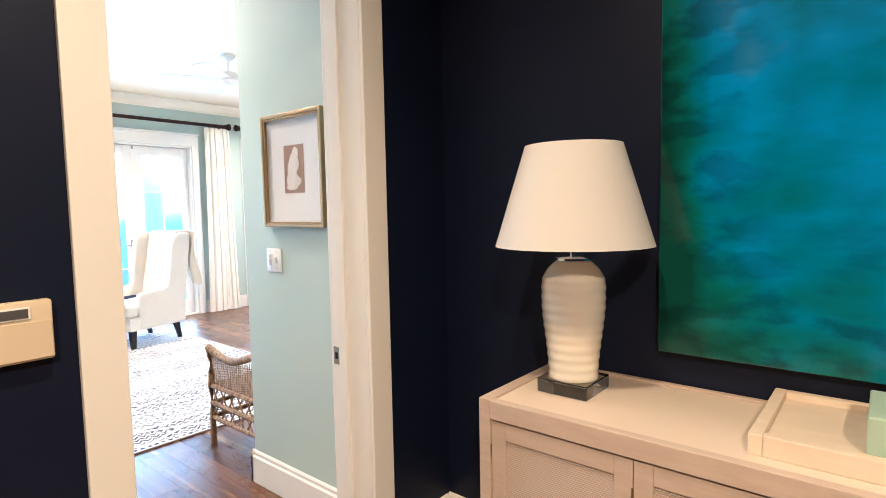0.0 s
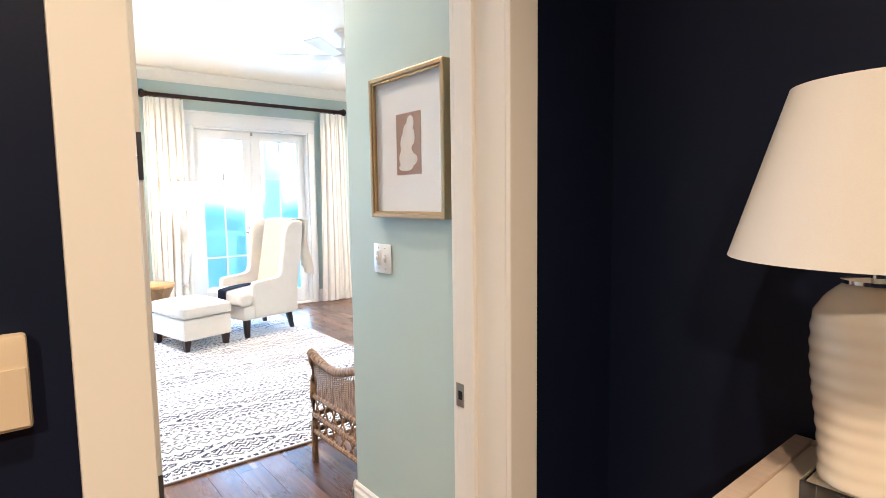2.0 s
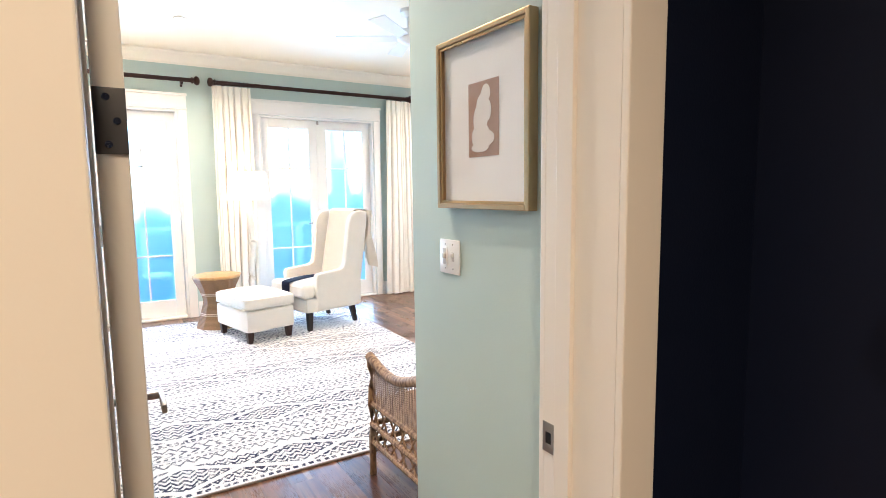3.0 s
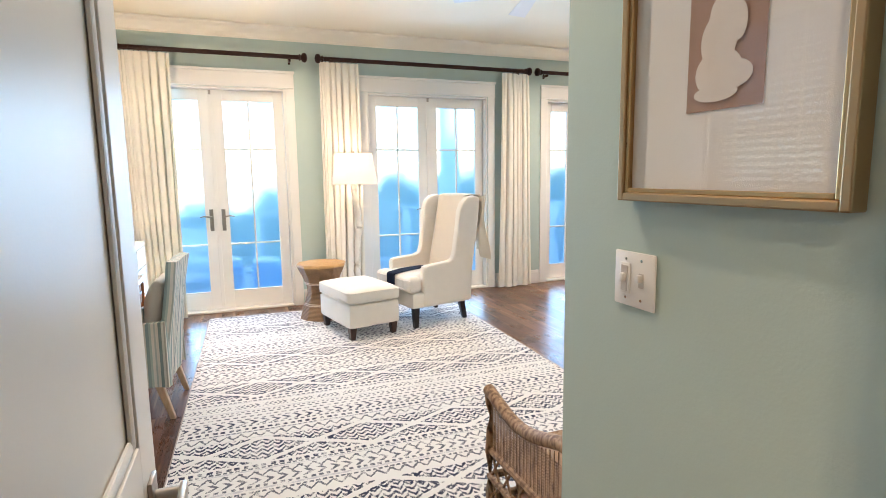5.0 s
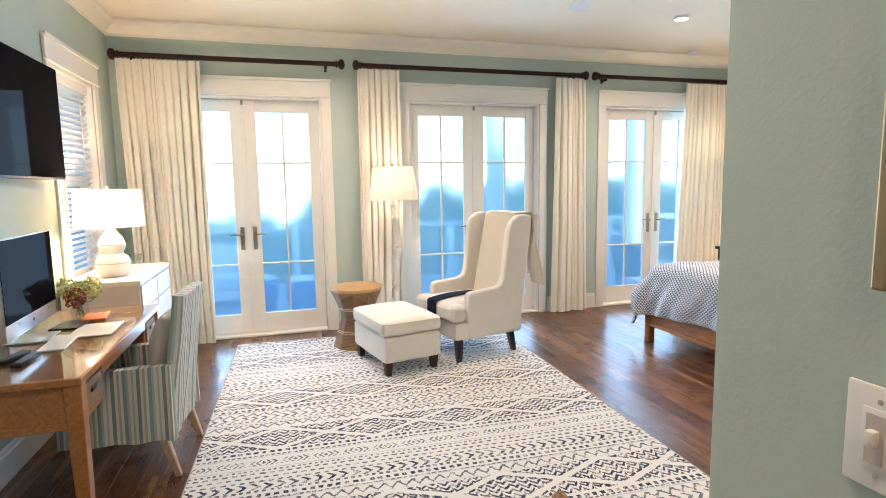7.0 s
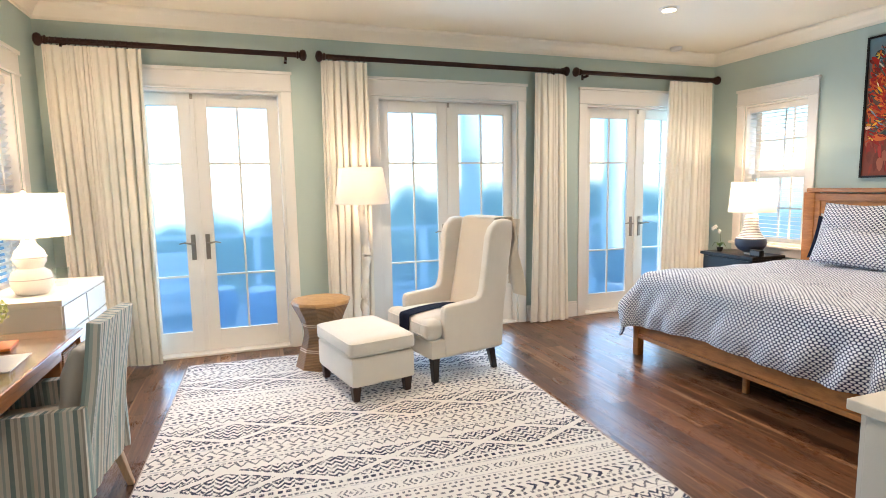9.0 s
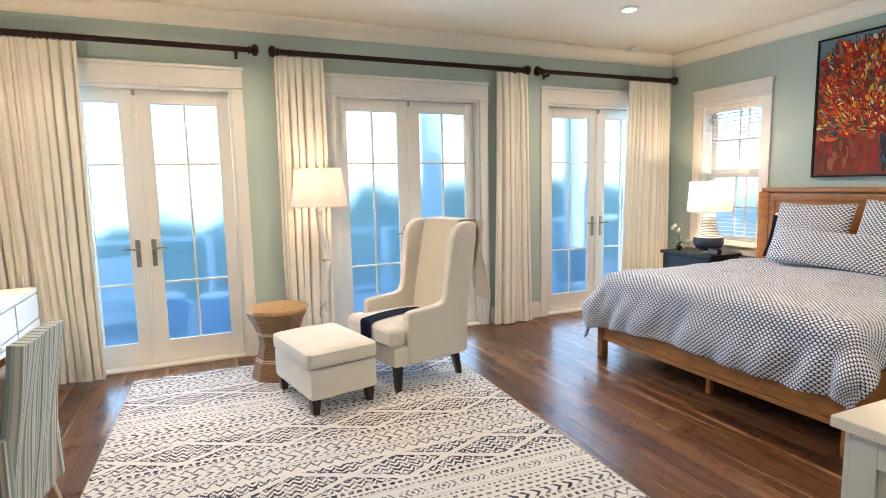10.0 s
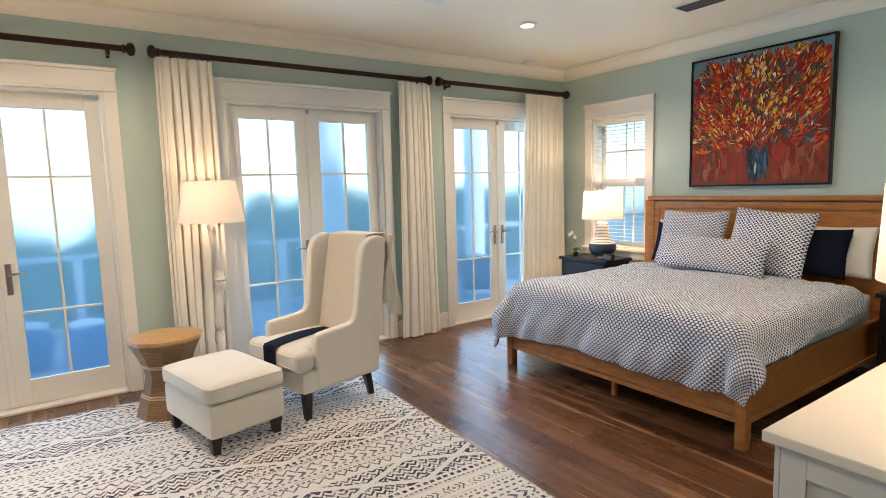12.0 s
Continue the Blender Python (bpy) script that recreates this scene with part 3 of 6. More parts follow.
# ---- curtain rods and curtains ----
def curtain_rod(y0, y1):
    root = thing("curtain_rod", pose(-7.30, (y0 + y1) / 2, 2.67), "dark bronze curtain rod with ball finials", "curtain rod", "rods over the french doors")
    h = (y1 - y0) / 2
    part("rod", tube([(0, -h + 0.03, 0), (0, h - 0.03, 0)], 0.023, 16), BRONZE, root)
    for s in (-1, 1):
        prof = [(0.023, -0.045), (0.034, -0.04), (0.034, -0.03), (0.025, -0.026), (0.025, -0.018), (0.042, -0.008), (0.05, 0.01), (0.046, 0.028), (0.03, 0.04), (0.0005, 0.046)]
        part("finial", lathe(prof, 18), BRONZE, root, m=pose(0, s * (h - 0.035), 0, -90 * s))
        bm = boxed(-0.108, s * (h - 0.17) - 0.012, -0.06, -0.098, s * (h - 0.17) + 0.012, 0.03, bevel=0.002)
        box(bm, -0.1, s * (h - 0.17) - 0.009, -0.045, 0.0, s * (h - 0.17) + 0.009, -0.02, 0.002)
        part("bracket", bm, BRONZE, root)


for a, b_ in ((-0.6, 1.435), (1.53, 4.13), (4.205, 6.17)):
    curtain_rod(a, b_)


def curtain(t0, t1, b0, b1, folds, seed):
    """A pleated panel whose folds differ in width and depth and drift as they fall."""
    rg = random.Random(seed)
    n = int(folds)
    wide = [rg.choice((0.3, 0.5, 0.8, 1.3, 2.2)) * rg.uniform(0.8, 1.2) for _ in range(n)]
    deep = [rg.choice((0.25, 0.5, 0.9, 1.3, 1.6)) for _ in range(n + 1)]
    ends = [0.0]
    for q in wide:
        ends.append(ends[-1] + q / sum(wide))
    ph = [rg.uniform(0, 6.28) for _ in range(6)]

    def fn(u, v):
        z = 0.012 + 2.625 * v
        k = 1 - v
        w = min(1.0, max(0.0, u + (0.010 * math.sin(5 * v + ph[0]) + 0.006 * math.sin(11 * v + 9 * u + ph[3])) * k * math.sin(math.pi * u)))
        i = min(n - 1, sum(1 for e in ends[1:] if e <= w))
        f = (w - ends[i]) / (ends[i + 1] - ends[i])
        d = deep[i] * (1 - f) + deep[i + 1] * f
        groove = math.exp(-((f - 0.5) / 0.15) ** 2)
        y = (b0 + (b1 - b0) * u) * k + (t0 + (t1 - t0) * u) * v
        amp = (0.010 + 0.019 * smoothstep(1.0, 0.86, v)) * d * (0.85 + 0.3 * k)
        x = amp * (0.8 - 2.0 * groove) + 0.004 * math.sin(23 * u + ph[2] + 3 * k) * k + 0.010 * noise.noise(Vector((u * 6 + seed, v * 2.2, 1.0)))
        y += 0.008 * d * math.sin(2 * math.pi * f) * (0.4 + 0.6 * k) + 0.008 * math.sin(3 * v + ph[5] + 4 * u) * k
        return (x, y - (b0 + b1) / 2, z)
    bm = sheet(n * 16, 46, fn, 0.002)
    root = thing("curtain", pose(-7.302, (b0 + b1) / 2, 0), "ivory pleated linen curtain hanging to the floor", "curtain", "ivory curtains")
    part("panel", bm, CURTAIN, root, smooth=80)
    for i in range(n):
        y = t0 + (t1 - t0) * (i + 0.5) / n - (b0 + b1) / 2
        ring = tube([(0.03 * math.cos(a), 0, 2.667 + 0.03 * math.sin(a)) for a in [k * math.pi / 6 for k in range(13)]], 0.003, 5)
        part("ring", ring, BRONZE, root, "dark bronze curtain ring", m=pose(0, y, 0))


curtain(-0.555, 0.13, -0.50, 0.12, 17, 1)
curtain(1.565, 1.985, 1.55, 1.975, 9, 2)
curtain(3.74, 4.11, 3.69, 4.16, 9, 3)
curtain(5.46, 6.08, 5.36, 6.12, 12, 4)

# ---- rug ----
m = Mat("woven_rug", (0.75, 0.73, 0.7), 0.95)
X, Y, Z = m.xyz()
wob = (m.noise(9, 2) - 0.5) * 0.012 + (m.noise(60, 2) - 0.5) * 0.014
u, v = Y + wob, X + (m.noise(8, 2) - 0.5) * 0.010 + (m.noise(55, 2) - 0.5) * 0.010
cell = 0.005
uq, vq = (u / cell).floor() * cell, (v / cell).floor() * cell
p = (vq - 0.07).mod(1.515)


def band(mid, half):
    return (p - mid).abs() < half


def tri(q, per):
    return ((q / per).frac() - 0.5).abs() * 2.0


def diamonds(mid):
    """Stacked zigzag lines gathered into diamonds, with plain lanes between them."""
    q = tri(uq, 0.557) + (p - mid).abs() / 0.135
    jag = tri(uq, 0.0557)
    line_ = ((p - mid) / 0.042 + jag * 0.75 + (tri(uq, 0.557) * 5.0).floor() * 0.5 + (uq / 0.557).floor() * 0.31).frac() < 0.47
    solid = ((q - 0.81).abs() < 0.055).max((q - 1.20).abs() < 0.055) * (jag < 0.62)
    return band(mid, 0.135) * (line_ * ((q - 1.0).abs() > 0.16)).max(solid)


def dots(mid, per=0.042, half=0.013, shift=0.0):
    return band(mid, half) * ((uq / per + shift).frac() < 0.55)


def arrows(mid, per=0.062):
    return band(mid, 0.030) * (((uq + (p - mid).abs() * 1.1) / per).frac() < 0.36)


def zigzag(mid):
    return ((p - mid - (tri(uq, 0.07) - 0.5) * 0.044).abs() < 0.0085).max(band(mid - 0.018, 0.007) * ((uq / 0.07 + 0.5).frac() < 0.28))


f_ = (uq / 0.165).frac() - 0.5
strip = ((f_.abs() * 0.165 + (p - 0.416).abs() * 0.8) / 0.030).frac() < 0.38
strip = band(0.416, 0.030) * strip * (f_.abs() < 0.44)
strong = diamonds(0.1325).max(diamonds(1.0125)).max(dots(0.296)).max(dots(1.178)).max(arrows(0.658)).max(dots(0.744))
soft_ = strip.max(dots(0.530, 0.046, 0.009)).max(dots(0.570, 0.046, 0.009, 0.5)).max(dots(0.610, 0.046, 0.008)).max(arrows(1.320)).max(zigzag(0.830)).max(zigzag(1.455)).max(zigzag(1.262)).max(dots(0.336, 0.03, 0.007)).max(dots(0.500, 0.03, 0.007, 0.4)).max(dots(0.702, 0.036, 0.008)).max(dots(0.776, 0.03, 0.006)).max(dots(1.206, 0.03, 0.007)).max(dots(1.372, 0.036, 0.008, 0.2)).max(dots(1.418, 0.03, 0.007))
worn = m.noise(22, 3) + (m.noise(170, 2) - 0.5) * 0.9
ink = strong.max(soft_ * 0.86) * (worn.step(0.32, 0.48) * 0.74 + 0.26)
pale = band(0.352, 0.005).max(band(0.477, 0.007)).max(band(0.782, 0.008)).max(band(0.866, 0.004)).max(band(1.222, 0.005)).max(band(1.395, 0.006))
ground = m.mix(m.noise(3, 3), (0.70, 0.685, 0.66), (0.79, 0.775, 0.75))
ground = m.mix(pale * (worn.step(0.3, 0.6)) * 0.6, ground, (0.36, 0.37, 0.42))
blue = m.mix(m.noise(5, 2), (0.006, 0.010, 0.034), (0.022, 0.034, 0.085))
m.set("Base Color", m.mix(ink * 0.985, ground, blue))
m.bump(m.noise(420, 1) * 0.5 + m.noise(90, 2) * 0.6 - ink * 0.4, 0.004, 0.8)
RUG = m
rug = thing("area_rug", pose(-5.175, 1.552, 0, 0, 0, -1.5), "cream wool rug with worn navy geometric bands", "rug")
bm = sheet(96, 66, lambda a, b_: ((a - 0.5) * 3.83, (b_ - 0.5) * 2.54, 0.0105 + 0.0012 * noise.noise(Vector((a * 9, b_ * 7, 0)))))
part("rug_field", bm, RUG, rug, smooth=80)
bm = bmesh.new()
for a in (-1, 1):
    box(bm, -1.918, a * 1.27 - 0.004, 0.0005, 1.918, a * 1.27 + 0.004, 0.0118, 0.003)
    box(bm, a * 1.915 - 0.004, -1.27, 0.0005, a * 1.915 + 0.004, 1.27, 0.0118, 0.003)
part("binding", bm, cloth("rug_binding", (0.40, 0.34, 0.30)), rug, "thin taupe bound edge")


# ---- soft furniture helpers ----
def cushion(x0, y0, z0, x1, y1, z1, puff=0.03, n=14, edge=0.03):
    """A filled cushion: a rounded block whose faces bulge."""
    bm = boxed(x0, y0, z0, x1, y1, z1)
    bmesh.ops.subdivide_edges(bm, edges=bm.edges[:], cuts=n, use_grid_fill=True)
    cx, cy, cz = (x0 + x1) / 2, (y0 + y1) / 2, (z0 + z1) / 2
    hx, hy, hz = abs(x1 - x0) / 2, abs(y1 - y0) / 2, abs(z1 - z0) / 2
    r = min(edge, hz * 0.95, hx * 0.95, hy * 0.95)
    for v_ in bm.verts:
        d = [v_.co.x - cx, v_.co.y - cy, v_.co.z - cz]
        core = [max(-(h - r), min(h - r, q)) for q, h in zip(d, (hx, hy, hz))]
        off = Vector([a - b2 for a, b2 in zip(d, core)])
        if off.length > 1e-9:
            off = off.normalized() * r
        q = Vector(core) + off
        bul = (1 - (d[0] / hx) ** 2) * (1 - (d[1] / hy) ** 2)
        q.z += math.copysign(puff * bul, d[2]) if abs(d[2]) > hz * 0.98 else 0
        q += 0.003 * noise.noise_vector(Vector(d) * 9)
        v_.co = q + Vector((cx, cy, cz))
    return bm


def piping(x0, y0, x1, y1, z, r=0.005, c_=0.03):
    pts = []
    for (cx, cy), a0 in (((x1 - c_, y1 - c_), 0), ((x0 + c_, y1 - c_), 90), ((x0 + c_, y0 + c_), 180), ((x1 - c_, y0 + c_), 270)):
        for k in range(5):
            a = radians(a0 + k * 22.5)
            pts.append((cx + c_ * math.cos(a), cy + c_ * math.sin(a), z))
    return tube(pts + [pts[0]], r, 6)


def taper_leg(h, r0, r1, lean=(0, 0)):
    bm = bmesh.new()
    a = [bm.verts.new((lean[0] + s * r1, lean[1] + t * r1, 0)) for s, t in ((-1, -1), (1, -1), (1, 1), (-1, 1))]
    b_ = [bm.verts.new((s * r0, t * r0, h)) for s, t in ((-1, -1), (1, -1), (1, 1), (-1, 1))]
    for i in range(4):
        bm.faces.new((a[i], a[(i + 1) % 4], b_[(i + 1) % 4], b_[i]))
    bm.faces.new(a[::-1]), bm.faces.new(b_)
    bmesh.ops.bevel(bm, geom=bm.edges[:], offset=0.003, segments=1, affect="EDGES")
    return bm


# ---- wing chair ----
chair = thing("wing_chair", pose(-6.31, 2.36, 0.012, 0, 0, 13), "cream upholstered wing chair with dark wooden legs", "armchair")
for s in (-1, 1):
    part("leg", taper_leg(0.2, 0.031, 0.021), DARKLEG, chair, m=pose(s * 0.29, -0.28, 0))
    part("leg", taper_leg(0.2, 0.029, 0.020, (0, 0.045)), DARKLEG, chair, m=pose(s * 0.26, 0.26, 0))
part("seat_base", cushion(-0.335, -0.33, 0.185, 0.335, 0.33, 0.335, 0.0, 8, 0.02), CREAM, chair, smooth=60)
seat = part("seat_cushion", cushion(-0.262, -0.37, 0.34, 0.262, 0.22, 0.485, 0.025, 14, 0.045), CREAM, chair, smooth=60)
for s in (-1, 1):
    part("cushion_ear", cushion(s * 0.20, -0.368, 0.341, s * 0.335, -0.222, 0.478, 0.012, 8, 0.04), CREAM, seat, smooth=60)
for z in (0.372, 0.452):
    part("piping", tube([(x_, -0.371 + 0.02 * (abs(x_) / 0.335) ** 8, z) for x_ in [-0.33 + 0.033 * i for i in range(21)]], 0.0045, 6), CREAM, seat)
# back, reclined, with a gently curved top
def back_fn(u, v):
    x = (u - 0.5) * (0.56 + 0.02 * v)
    top = 1.198 + 0.014 * math.sin(math.pi * u) ** 0.8
    z = 0.3 + (top - 0.3) * v
    bul = 0.03 * math.sin(math.pi * u) * math.sin(math.pi * min(v * 1.1, 1))
    return (x, 0.20 + 0.19 * ((z - 0.3) / 0.95) ** 1.1 - bul, z)
part("backrest", sheet(20, 24, back_fn, 0.10), CREAM, chair, smooth=70)
def side_outline(s):
    """Arm and wing of one side as one padded panel."""
    pts = [(-0.215, 0.2), (-0.215, 0.545), (-0.20, 0.575), (-0.165, 0.585), (0.0, 0.597), (0.075, 0.603), (0.12, 0.622), (0.14, 0.665), (0.152, 0.74), (0.165, 0.83), (0.178, 0.92), (0.186, 1.0), (0.196, 1.08), (0.228, 1.155), (0.285, 1.203), (0.36, 1.216), (0.435, 1.195), (0.43, 1.08), (0.395, 0.8), (0.345, 0.45), (0.335, 0.2)]
    bm = bmesh.new()
    a = [bm.verts.new((0, y, z)) for y, z in pts]
    f = bm.faces.new(a)
    r = bmesh.ops.extrude_face_region(bm, geom=[f])
    vs = [g for g in r["geom"] if isinstance(g, bmesh.types.BMVert)]
    bmesh.ops.translate(bm, vec=(0.075, 0, 0), verts=vs)
    bmesh.ops.recalc_face_normals(bm, faces=bm.faces[:])
    es = [e for e in bm.edges if len(e.link_faces) == 2 and e.calc_face_angle(0) > 1.2]
    bmesh.ops.bevel(bm, geom=es, offset=0.022, segments=4, affect="EDGES", profile=0.6)
    for v_ in bm.verts:
        flare = 0.03 * max(0, v_.co.z - 0.7) + 0.0
        v_.co.x = s * (v_.co.x + 0.268 + flare)
    if s < 0:
        bmesh.ops.reverse_faces(bm, faces=bm.faces[:])
    bmesh.ops.triangulate(bm, faces=[g for g in bm.faces if len(g.verts) > 4])
    return bm
for s in (-1, 1):
    part("wing_arm", side_outline(s), CREAM, chair, smooth=45)

# throw over the back of the chair
def throw_fn(u, v):
    """v runs from the seat up the back, over the top and down behind."""
    x = -0.16 + 0.40 * u + 0.02 * math.sin(4 * v + u) - 0.05 * (1 - v) * (u - 0.5) + 0.07 * u * smoothstep(0.40, 0.52, v)
    s = v * 1.45
    rip = 0.004 * math.sin(5 * u + 2 * v) + 0.006 * noise.noise(Vector((u * 2.0, v * 3.0, 6.0)))
    if s < 0.73:
        z = 0.498 + s
        y = 0.165 + 0.19 * ((z - 0.3) / 0.95) ** 1.1
        return (x, y - 0.052 - rip, z)
    if s < 1.0:
        a = (s - 0.73) / 0.27 * math.pi
        return (x, 0.40 - 0.085 * math.cos(a), 1.224 + 0.006 * math.sin(a) + rip * 0.2)
    return (x + 0.10 * (s - 1.0), 0.487 + rip * 1.5 + 0.04 * (s - 1.0), 1.224 - (s - 1.0) * (1.0 + 0.2 * math.sin(5 * u)))
throw = tagged(part("throw_blanket", sheet(26, 70, throw_fn, 0.008), THROW, None, smooth=80), "beige knitted throw draped over the wing chair", "throw")
throw.matrix_world = pose(-6.31, 2.36, 0.012, 0, 0, 13)
def fold_fn(u, v):
    """Loose end of the throw beside the wing."""
    s = v * 0.55
    x = 0.20 + 0.16 * u + 0.03 * math.sin(9 * u + 6 * v)
    y = 0.47 + 0.035 * math.sin(14 * u) * (0.3 + v) + 0.03 * v
    return (x, y, 1.21 - s * (0.85 + 0.3 * u))
part("fold", sheet(22, 26, fold_fn, 0.008), THROW, throw, smooth=80)

# navy runner across the seat cushion
def run_fn(u, v):
    a = v * 0.72
    x = -0.085 + 0.15 * u + 0.02 * math.sin(2.5 * v)
    if a < 0.55:
        y = 0.17 - a
        bul = 0.027 * (1 - ((x) / 0.262) ** 2) * (1 - ((y + 0.075) / 0.295) ** 2)
        return (x, y, 0.49 + bul)
    d = a - 0.55
    return (x, -0.38 - 0.004 * math.sin(6 * u), 0.485 - d)
runner = tagged(part("navy_runner", sheet(8, 40, run_fn, 0.004), NAVYCLOTH, None, smooth=70), "navy cloth strip laid across the wing chair seat", "cloth")
runner.matrix_world = pose(-6.31, 2.36, 0.012, 0, 0, 13)

# ---- ottoman ----
ott = thing("ottoman", pose(-6.155, 1.657, 0.012, 0, 0, 12.5), "cream upholstered ottoman with brown tapered legs", "ottoman")
part("body", cushion(-0.348, -0.245, 0.105, 0.348, 0.245, 0.315, 0.0, 10, 0.022), CREAM, ott, smooth=60)
top = part("cushion", cushion(-0.358, -0.255, 0.318, 0.358, 0.255, 0.432, 0.036, 16, 0.04), CREAM, ott, smooth=60)
for z in (0.334, 0.417):
    part("piping", piping(-0.354, -0.251, 0.354, 0.251, z, 0.0042, 0.045), CREAM, top)
for s in (-1, 1):
    for t in (-1, 1):
        part("leg", taper_leg(0.108, 0.032, 0.022), BROWNLEG, ott, m=pose(s * 0.295, t * 0.2, 0))

# ---- woven drum stool ----
m = Mat("woven_cane_brown", (0.35, 0.2, 0.1), 0.6)
X, Y, Z = m.xyz()
weave = (Z * 520).sin() * 0.5 + 0.5
cross = m.noise(60, 2)
m.set("Base Color", m.mix(weave * 0.55 + cross * 0.45, (0.17, 0.092, 0.042), (0.37, 0.215, 0.105)))
m.bump(weave + cross * 0.6, 0.004, 0.8)
CANE = m
stool = thing("woven_stool", pose(-6.77, 1.42, 0.0, 0, 0, 20), "brown woven cane hourglass drum stool", "stool")
prof = [(0.226, 0.0), (0.232, 0.008), (0.208, 0.09), (0.172, 0.2), (0.152, 0.28), (0.158, 0.34), (0.196, 0.44), (0.232, 0.51), (0.242, 0.535)]
part("body", lathe(prof, 10), CANE, stool, smooth=25)
part("top", lathe([(0.242, 0.535), (0.25, 0.548), (0.246, 0.565), (0.21, 0.572), (0.0005, 0.574)], 10), wood("cane_top", (0.38, 0.215, 0.082), (0.50, 0.305, 0.125), 0.45, (6, 6, 6)), stool, "honey coloured octagonal top", smooth=25)
CORD = cloth("pale_cord", (0.62, 0.48, 0.36))
for z, r in ((0.15, 0.189), (0.165, 0.184), (0.36, 0.166), (0.375, 0.172)):
    part("cord", tube([(r * math.cos(a), r * math.sin(a), z) for a in [k * math.pi / 5 for k in range(11)]], 0.005, 6), CORD, stool, "pale wound cord")

# ---- lamps ----
def shade_mat(name, emit):
    m = Mat(name, (0.86, 0.80, 0.70), 0.9)
    w = m.noise(500, 1)
    m.set("Base Color", m.mix(w, (0.80, 0.77, 0.73), (0.9, 0.87, 0.83)))
    m.set("Transmission Weight", 0.0)
    see_through(m, (0.95, 0.91, 0.86), emit)
    return m


SHADE = shade_mat("linen_shade", 0.36)


def drum(r0, r1, h, z0, seg=48):
    """An open shade with thickness."""
    t = 0.003
    bm = bmesh.new()
    prof = [(r0, z0), (r1, z0 + h), (r1 - t, z0 + h), (r0 - t, z0)]
    rings = [[bm.verts.new((r * math.cos(2 * math.pi * i / seg), r * math.sin(2 * math.pi * i / seg), z)) for i in range(seg)] for r, z in prof]
    for k in range(4):
        a, b_ = rings[k], rings[(k + 1) % 4]
        for i in range(seg):
            bm.faces.new((a[i], a[(i + 1) % seg], b_[(i + 1) % seg], b_[i]))
    return bm


def lamp_top(root, r0, r1, h, z0, watts, knob=True):
    part("shade", drum(r0, r1, h, z0), SHADE, root, "white linen drum shade", smooth=50)
    bm = bmesh.new()
    for a in range(3):
        an = a * 2 * math.pi / 3
        tube([(0, 0, z0 + h - 0.02), ((r1 - 0.003) * math.cos(an), (r1 - 0.003) * math.sin(an), z0 + h - 0.012)], 0.002, 5, bm)
    part("spider", bm, STEEL, root)
    if knob:
        part("finial", lathe([(0.004, z0 + h - 0.03), (0.004, z0 + h + 0.005), (0.012, z0 + h + 0.012), (0.008, z0 + h + 0.024), (0.0005, z0 + h + 0.028)], 14), STEEL, root)
    if watts:
        x, y, z = root.matrix_world.translation
        point_lamp(x, y, z + z0 + h * 0.62, watts)


m = Mat("white_gnarled_resin", (0.75, 0.68, 0.56), 0.6)
k = m.noise(9, 4, (1, 1, 0.35))
m.set("Base Color", m.ramp(k, (0.34, (0.56, 0.48, 0.36)), (0.46, (0.84, 0.79, 0.70))))
m.bump(k, 0.012, 0.8)
floor_lamp = thing("floor_lamp", pose(-7.02, 1.842, 0.0), "off-white gnarled floor lamp with lit linen shade", "floor lamp")
part("base", lathe([(0.15, 0.0), (0.15, 0.02), (0.12, 0.035), (0.03, 0.05)], 28), m, floor_lamp)
zs = [0.03 + 0.02 * i for i in range(65)]
pts = [(0.014 * math.sin(9 * z) + 0.008 * math.sin(23 * z), 0.01 + 0.014 * math.cos(7 * z), z) for z in zs]
part("stem", tube(pts + [(0, 0, 1.37), (0, 0, 1.45)], [0.034 + 0.012 * noise.noise(Vector((z * 11, 2.0, 5.0))) for z in zs] + [0.011, 0.008], 14), m, floor_lamp, smooth=180)
lamp_top(floor_lamp, 0.242, 0.193, 0.32, 1.345, 3.2)
# ---- bed ----
m = Mat("scallop_print_cotton", (0.6, 0.6, 0.62), 0.85)
U, V, W = m.xyz("UV")
ru = V / 0.0152
row = ru.floor()
su = U / 0.034 + row * 0.5
du, dv = (su.frac() - 0.5).abs() * 2.0, (ru.frac() - 0.5).abs() * 2.0
lens_ = du * du * 0.95 + dv * dv * 0.62
white_mask = lens_.step(0.62, 0.44)
wear = m.noise(7, 2, kind="UV") * 0.2
m.set("Base Color", m.mix(white_mask * 0.96, (0.016, 0.024, 0.080), m.mix(wear, (0.80, 0.82, 0.86), (0.66, 0.68, 0.72))))
m.set("Sheen Weight", 0.2)
m.bump(m.noise(900, 1, kind="UV") * 0.3 + m.noise(6, 3, kind="UV") * 3.0, 0.004, 0.5)
PRINT = m

bed = thing("bed", pose(-4.99, 5.1, 0.0), "honey oak king bed with panelled headboard", "bed")
hb = part("headboard", boxed(-1.06, 1.02, 0.15, 1.06, 1.06, 1.36, bevel=0.004), BEDWOOD, bed, smooth=None)
for s in (-1, 1):
    part("post", boxed(s * 1.08 - 0.045, 1.0, 0.0, s * 1.08 + 0.045 - s * 0.02, 1.08, 1.37, bevel=0.006), BEDWOOD, bed)
part("top_rail", boxed(-1.09, 0.985, 1.37, 1.09, 1.09, 1.41, bevel=0.008), BEDWOOD, hb)
part("panel_moulding", boxed(-1.03, 1.008, 1.29, 1.03, 1.02, 1.36, bevel=0.004), BEDWOOD, hb)
